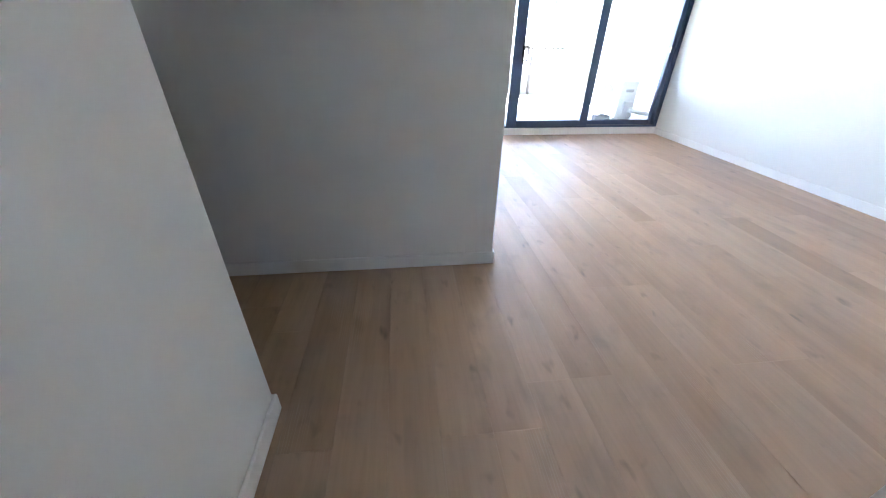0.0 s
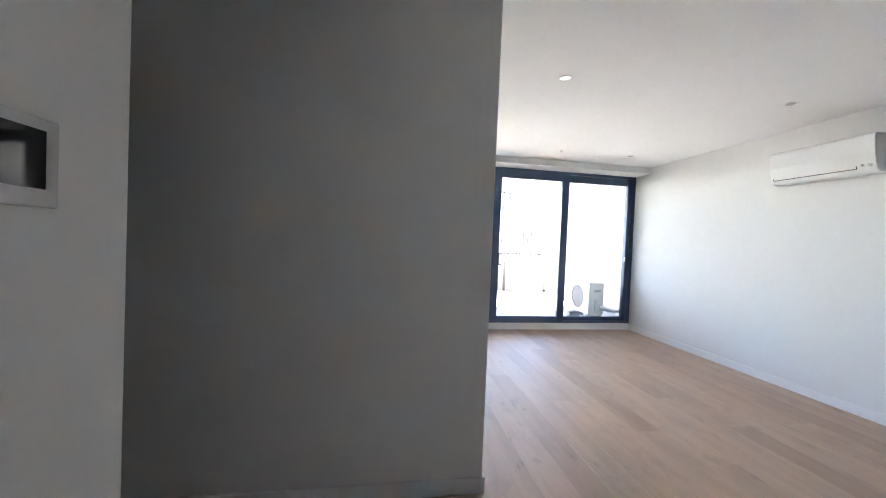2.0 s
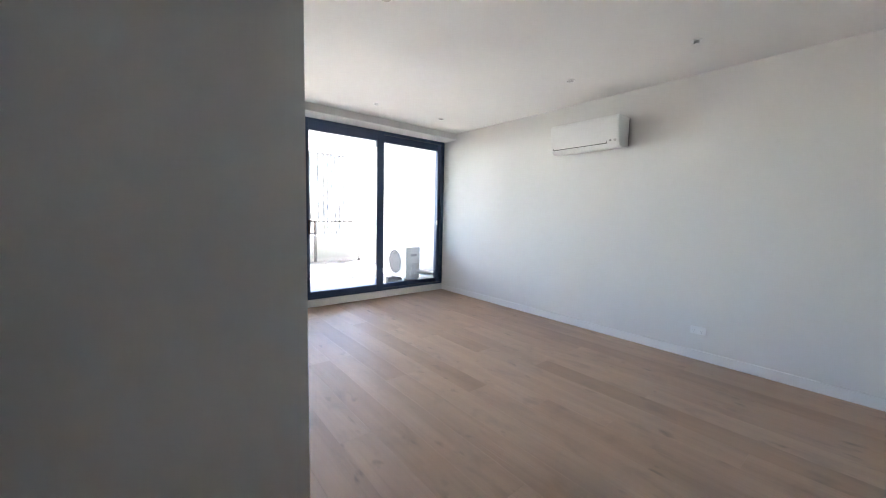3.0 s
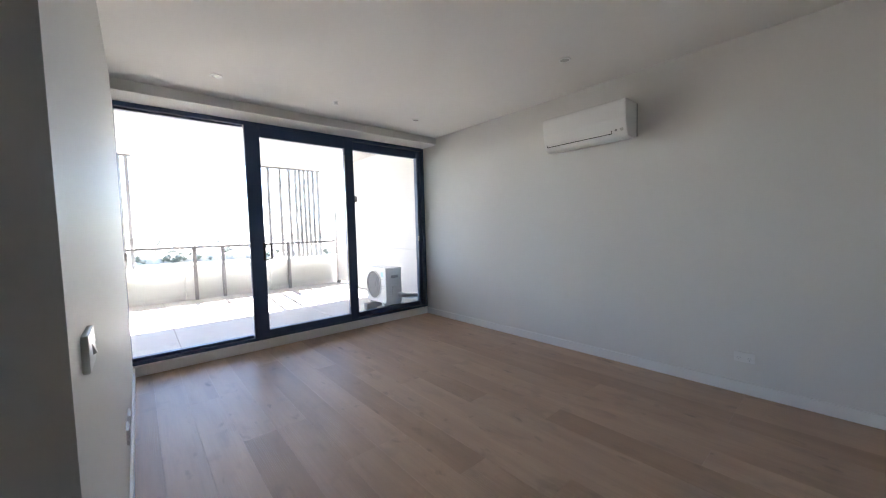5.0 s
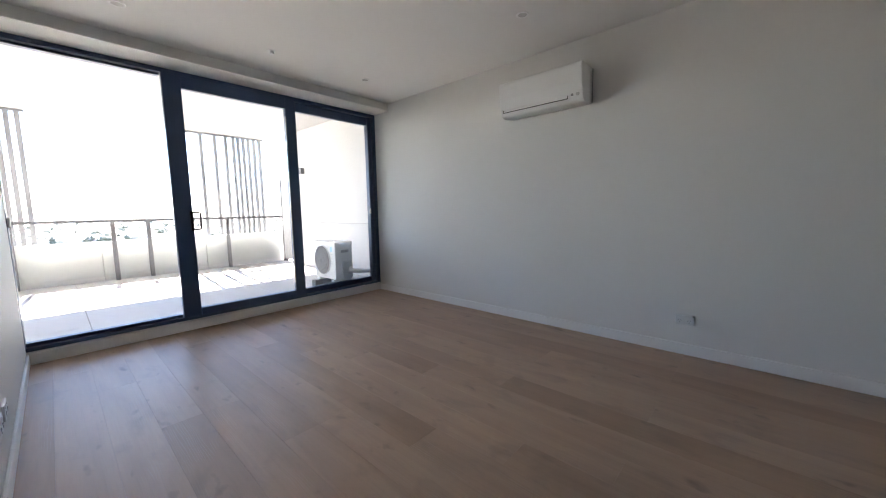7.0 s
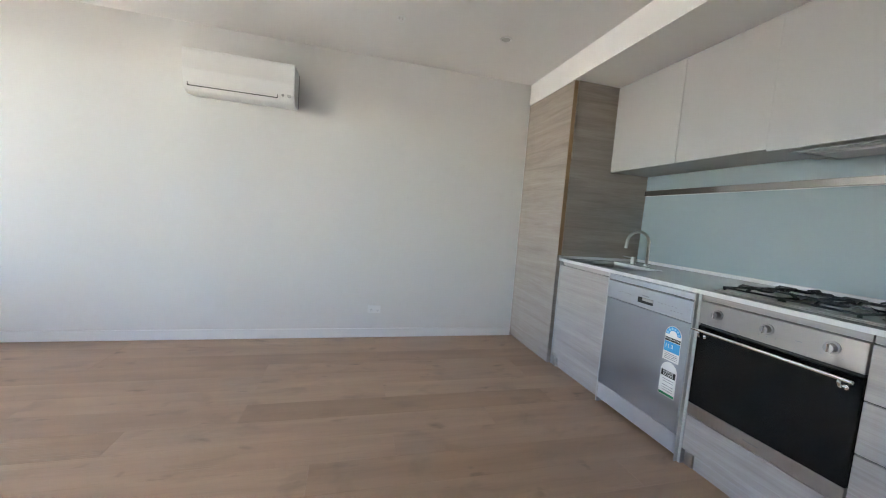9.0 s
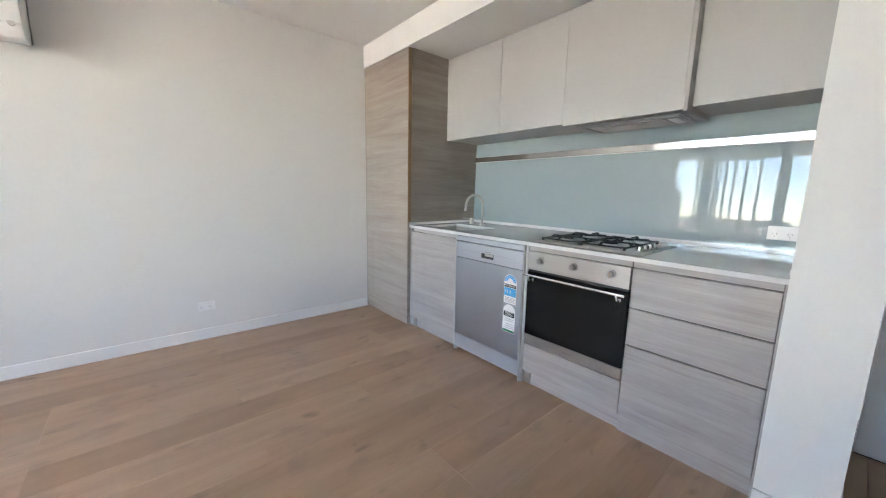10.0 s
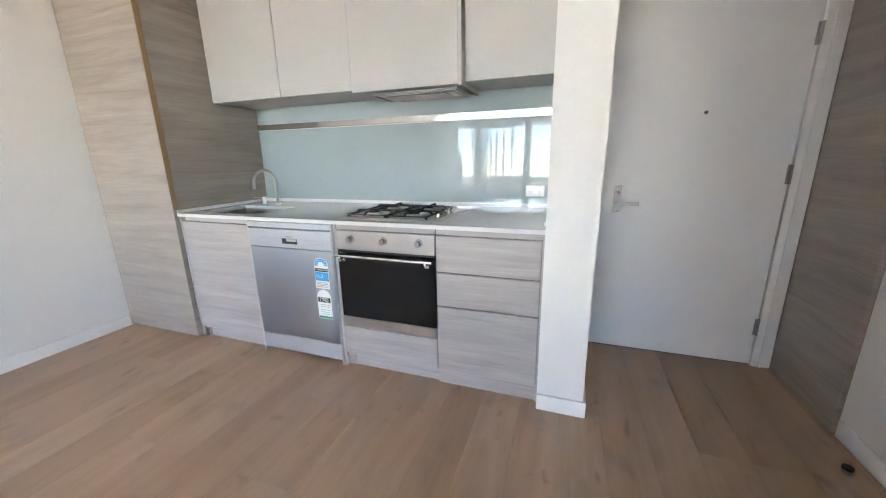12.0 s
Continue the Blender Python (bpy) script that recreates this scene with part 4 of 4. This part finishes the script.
# ---- balcony ----
GZ = 0.05          # paving level
BY = 3.92          # balustrade line
structure("balcony_slab", box(-7.0, 0.55, 0.12, 4.25, -0.4, GZ - 0.02), GROUT, "concrete balcony floor under the paving", "balcony floor")
structure("balcony_soffit", box(-7.0, 0.55, 0.12, 4.2, 2.71, 2.95), SOFFIT, "flat white painted balcony soffit", "soffit")
structure("facade_lintel", box(-7.0, 0.5, 0.12, 0.2, 2.43, 2.71), RENDER, "white rendered lintel over the window", "facade")
structure("facade_side", box(-7.0, WX - 0.045, 0.12, 0.2, -0.4, 2.43), RENDER, "white rendered outer wall beside the window", "facade")
structure("facade_return", box(0, 0.3, 0.12, 0.2, -0.4, 2.43), RENDER, "white rendered return beside the window", "facade")
structure("building_below", box(-7.0, 0.6, -6.4, 4.2, -24, -0.4), RENDER, "white rendered storeys below the balcony", "building")
structure("building_above", box(-7.0, 0.6, -6.4, 4.2, 2.95, 9.0), RENDER, "white rendered storeys above the balcony", "building")


def party_wall():
    w = thing("party_wall", (0.42, 1.6, GZ), "white panelled balcony dividing wall with fine joints", "wall", kind="structure")
    x0, x1 = 0.3, 0.54
    for a, b in ((0.2, 2.396), (2.401, 3.19)):
        for c, d in ((GZ, 0.922), (0.927, 2.71)):
            part("panel", box(x0, x1, a, b, c, d, 0.002), RENDER, w)
    part("backing", box(x0 + 0.02, x1 - 0.01, 0.2, 3.18, GZ, 2.71), GREYMETAL, w)
    part("privacy_screen", box(x0 + 0.02, x1 - 0.06, 3.194, 3.84, GZ + 0.06, 1.83, 0.004), RENDER, w, "lower white privacy screen")
    part("screen_post", box(x0 + 0.01, x0 + 0.06, 3.84, 3.88, GZ, 1.86, 0.003), GREYMETAL, w)
    part("foot", box(x0 - 0.01, x0 + 0.07, 3.78, 3.86, GZ, GZ + 0.06, 0.004), BLACKP, w)


party_wall()
# added out of view to shut the balcony's left end
structure("balcony_closing_wall", box(-7.15, -7.0, 0.12, 4.2, -0.4, 2.95), RENDER, "unseen white wall added to close off the balcony", "wall")
lamp = thing("balcony_light", (0.3, 2.745, 1.93), "small square grey outdoor wall light, unlit", "wall light")
part("box", box(0.225, 0.299, 2.685, 2.805, 1.87, 1.99, 0.004), GREYMETAL, lamp)
part("glass", box(0.235, 0.29, 2.7, 2.79, 1.864, 1.87), PLASTIC, lamp)


def balustrade():
    b = thing("balustrade", (-2.0, BY, GZ), "glass balcony balustrade with dark grey posts and top rail", "balustrade")
    part("top_rail", box(-7.0, 0.3, BY - 0.03, BY + 0.03, 1.02, 1.06, 0.004), GREYMETAL, b)
    xs = (-6.4, -5.3, -4.6, -3.56, -2.46, -2.0, -0.76)
    for x in xs:
        part("post", box(x - 0.03, x + 0.03, BY - 0.02, BY + 0.02, GZ, 1.02, 0.003), GREYMETAL, b)
    ends = (-7.0,) + xs + (0.3,)
    for a, c in zip(ends, ends[1:]):
        p = part("pane", box(a + 0.035, c - 0.035, BY - 0.005, BY + 0.005, GZ + 0.08, 1.015), BALGLASS, b, "clear glass panel")
        p.visible_shadow = False


balustrade()


def parapet():
    p = thing("parapet", (-2.0, 4.1, GZ), "low white rendered parapet wall outside the glass", "wall", kind="structure")
    edges = (-7.0, -5.6, -4.1, -2.62, -1.14, 0.36)
    for a, c in zip(edges, edges[1:]):
        part("panel", box(a + 0.004, c - 0.004, BY + 0.06, BY + 0.2, -0.4, 0.7, 0.004), PARAPET, p)


parapet()


def screen_slats():
    for x in (-3.64, -3.54, -3.44, -3.335, -1.328, -1.04, -0.8, -0.605, -0.463, -0.37, -0.271, -0.173, -0.065, 0.047):
        s = thing("screen_slat", (x, 4.16, 0.6), "upright pale grey metal sun screen slat", "slat", "balcony sun screen slats")
        part("blade", box(x - 0.028, x + 0.028, 4.125, 4.195, 0.55, 2.672, 0.002), SLATGREY, s)
        part("bracket", box(x - 0.02, x + 0.02, 4.07, 4.126, 0.575, 0.625, 0.002), SLATGREY, s)


screen_slats()
for a, b in ((-3.72, -3.26), (-1.4, 0.12)):
    track = thing("slat_track", ((a + b) / 2, 4.16, 2.68), "slim grey metal track holding the sun screen slats", "track")
    part("channel", box(a, b, 4.115, 4.205, 2.672, 2.6995, 0.002), SLATGREY, track)


def condenser():
    c = thing("air_conditioner_outdoor_unit", (-0.41, 0.56, GZ), "ivory outdoor air conditioning unit on two grey blocks", "outdoor unit")
    x0, x1, y0, y1, z0, z1 = -0.597, -0.325, 0.2, 0.765, 0.195, 0.705
    part("cabinet", box(x0, x1, y0, y1, z0, z1, 0.012, 3), CONDENSER, c)
    part("lid", box(x0 - 0.004, x1 + 0.004, y0 - 0.004, y1 + 0.004, z1 - 0.03, z1 + 0.006, 0.006, 2), CONDENSER, c)
    fy, fz, R = 0.53, 0.45, 0.205
    well = part("fan_well", rod((x0 + 0.002, fy, fz), (x0 - 0.004, fy, fz), R, 40), BLACKP, c, "dark round fan opening")
    for r, w in ((R, 0.007), (R * 0.6, 0.003), (R * 0.25, 0.003)):
        part("grille_ring", tube([(x0 - 0.008, fy + r * math.cos(a * math.pi / 20), fz + r * math.sin(a * math.pi / 20)) for a in range(41)], w, 6), CONDENSER if r == R else PLASTICG, well)
    for k in range(-9, 10):
        z = k * R / 10
        d = math.sqrt(R * R - z * z)
        part("grille_bar", box(x0 - 0.011, x0 - 0.007, fy - d, fy + d, fz + z - 0.0028, fz + z + 0.0028), GREYMETAL, well)
    part("rating_sticker", box(x0 - 0.001, x0, 0.27, 0.32, 0.58, 0.645), PAPERLB, c)
    for z in (0.54, 0.44, 0.41):
        part("mark", box(x0 - 0.001, x0, 0.23, 0.33, z, z + 0.006), GREYINK, c)
    part("valve_cover", box(x0 + 0.1, x1 - 0.02, y0 - 0.028, y0 + 0.004, 0.25, 0.44, 0.01, 2), CONDENSER, c)
    part("hand_recess", box(x0 + 0.09, x1 - 0.06, y0 - 0.002, y0 + 0.003, 0.56, 0.6, 0.001), PLASTICG, c)
    for y in (0.28, 0.66):
        part("foot_block", box(x0 - 0.09, x1 + 0.07, y - 0.05, y + 0.05, GZ, 0.16, 0.012, 2), BLOCK, c, "grey rubber mounting block")
        part("foot", box(x0 - 0.01, x1 + 0.01, y - 0.03, y + 0.03, 0.16, 0.196, 0.003), CONDENSER, c)
    part("pipe", tube([(x1 - 0.08, y0 - 0.02, 0.32), (x1 - 0.02, y0 - 0.06, 0.3), (x1 + 0.14, y0 - 0.04, 0.27), (x1 + 0.3, 0.3, 0.23), (x1 + 0.5, 0.34, 0.22), (0.3, 0.36, 0.2)], 0.035, 12), PLASTIC, c, "white lagged refrigerant pipe")


condenser()

# ---- ground, town ----
gm = bmesh.new()
N = 64
rings = []
for r in (20, 120, 400, 1200, 2600, 4700):
    rings.append([gm.verts.new((r * math.cos(2 * math.pi * k / N), r * math.sin(2 * math.pi * k / N), -24 + (0 if r < 1000 else (r - 1000) * 0.0042))) for k in range(N)])
gm.faces.new(rings[0])
for a, b in zip(rings, rings[1:]):
    for k in range(N):
        gm.faces.new((a[k], a[(k + 1) % N], b[(k + 1) % N], b[k]))
structure("ground", gm, LAND, "distant suburb ground of grass and streets", "ground")

# town colours, greyed and paled to carry the haze of distance
ROOF = surface("far_roofs", (0.4, 0.33, 0.3), 0.8, vary=0.4, big=0.05, fine=1.0, relief=0.0)
HOUSE = surface("far_walls", (0.6, 0.58, 0.54), 0.8, vary=0.25, big=0.05, fine=1.0, relief=0.0)
LEAF = surface("far_trees", (0.12, 0.138, 0.115), 0.9, vary=0.4, big=0.1, fine=1.5, relief=0.0)


def far_town():
    rng = random.Random(4)
    houses, roofs, trees = bmesh.new(), bmesh.new(), bmesh.new()
    for i in range(3600):
        d = 430 + 3000 * rng.random() ** 1.5
        a = radians(rng.uniform(38, 142))
        x, y = d * math.cos(a), d * math.sin(a)
        z = -24 + max(0, d - 1000) * 0.0042
        w, l, h = rng.uniform(8, 15), rng.uniform(9, 18), rng.uniform(3, 6.5)
        turn = Matrix.Translation((x, y, z)) @ Matrix.Rotation(rng.uniform(0, 3.1), 4, "Z")
        vs = [houses.verts.new(turn @ Vector((sx * w / 2, sy * l / 2, zz))) for zz in (0, h) for sx, sy in ((-1, -1), (1, -1), (1, 1), (-1, 1))]
        for k in range(4):
            houses.faces.new((vs[k], vs[(k + 1) % 4], vs[4 + (k + 1) % 4], vs[4 + k]))
        rv = [roofs.verts.new(turn @ Vector((sx * (w / 2 + 0.6), sy * (l / 2 + 0.6), h))) for sx, sy in ((-1, -1), (1, -1), (1, 1), (-1, 1))]
        r1, r2 = roofs.verts.new(turn @ Vector((0, -l * 0.25, h + w * 0.25))), roofs.verts.new(turn @ Vector((0, l * 0.25, h + w * 0.25)))
        roofs.faces.new((rv[0], rv[1], r1))
        roofs.faces.new((rv[2], rv[3], r2))
        roofs.faces.new((rv[1], rv[2], r2, r1))
        roofs.faces.new((rv[3], rv[0], r1, r2))
    for i in range(4200):
        d = 420 + 3400 * rng.random() ** 1.4
        a = radians(rng.uniform(38, 142))
        x, y, z = d * math.cos(a), d * math.sin(a), -24 + max(0, d - 1000) * 0.0042
        h = rng.uniform(4, 8.5)
        for k in range(5):
            c = Vector((x + rng.uniform(-3, 3), y + rng.uniform(-3, 3), z + h * rng.uniform(0.4, 0.9)))
            r = h * rng.uniform(0.2, 0.36)
            top, bot = trees.verts.new(c + Vector((0, 0, r))), trees.verts.new(c - Vector((0, 0, r * 1.2)))
            ring = [trees.verts.new(c + Vector((math.cos(t) * r * rng.uniform(0.7, 1.3), math.sin(t) * r * rng.uniform(0.7, 1.3), rng.uniform(-0.3, 0.3) * r))) for t in (0, 1.26, 2.51, 3.77, 5.03)]
            for j in range(5):
                trees.faces.new((ring[j], ring[(j + 1) % 5], top))
                trees.faces.new((ring[(j + 1) % 5], ring[j], bot))
    tagged(part("far_houses", houses, HOUSE), "pale walls of many distant suburban houses", "houses", kind="stuff")
    tagged(part("far_roofs", roofs, ROOF), "red-brown and grey roofs of distant houses", "roofs", kind="stuff")
    tagged(part("far_trees", trees, LEAF), "dark green tree crowns among distant houses", "trees", kind="stuff")


far_town()

# ---- floor boards ----
floor = structure("floor", box(-6.65, 0.5, -6.4, 0.12, -0.3, -0.012), SUBFLOOR, "wide brushed oak floorboards, grey-brown with dark knots", "floor")
plank_mesh = {}


def plank(x0, x1, y0, y1):
    w, l = round(x1 - x0, 3), round(y1 - y0, 2)
    if (w, l) not in plank_mesh:
        bm = box(-w / 2 + 0.0002, w / 2 - 0.0002, -l / 2 + 0.0002, l / 2 - 0.0002, -0.012, 0, 0.0004)
        me = bpy.data.meshes.new("plank")
        bm.to_mesh(me)
        bm.free()
        me.materials.append(OAK)
        plank_mesh[(w, l)] = me
    o = new("plank", plank_mesh[(w, l)])
    o.location = ((x0 + x1) / 2, (y0 + y1) / 2, 0)
    o.parent = floor


PW = 0.19
rng = random.Random(11)
for i in range(35):
    x1 = -i * PW
    x0 = x1 - PW
    xc = (x0 + x1) / 2
    lo, hi = (-5.9, 0.0) if xc > WX else ((-6.1, DY + 0.1) if xc > HX - 0.1 else (-4.4, DY + 0.1))
    y = lo - rng.choice((0.3, 0.8, 1.2, 1.6))
    while y < hi:
        a, b = max(y, lo), min(y + 1.9, hi)
        if b - a > 0.02:
            plank(x0, x1, a, b)
        y += 1.9

# ---- balcony paving ----
pave = structure("paving", box(-7.0, 0.3, 0.2, 3.98, GZ - 0.021, GZ - 0.006), GROUT, "grey porcelain balcony paving with dark joints", "paving")


def tile_mesh(y0):
    bm = box(-0.437, 0.437, y0, 0.437, -0.012, 0, 0.002)
    me = bpy.data.meshes.new("tile")
    bm.to_mesh(me)
    bm.free()
    me.materials.append(PAVER)
    return me


# the row against the window is cut short
whole_tile, cut_tile = tile_mesh(-0.437), tile_mesh(-0.1)
for i in range(9):
    for j in range(5):
        x, y = -0.77 + 0.88 - 0.88 * i, 0.31 + 0.88 * j
        if y < 3.9:
            o = new("tile", whole_tile if j else cut_tile)
            o.location = (x, y, GZ)
            o.parent = pave
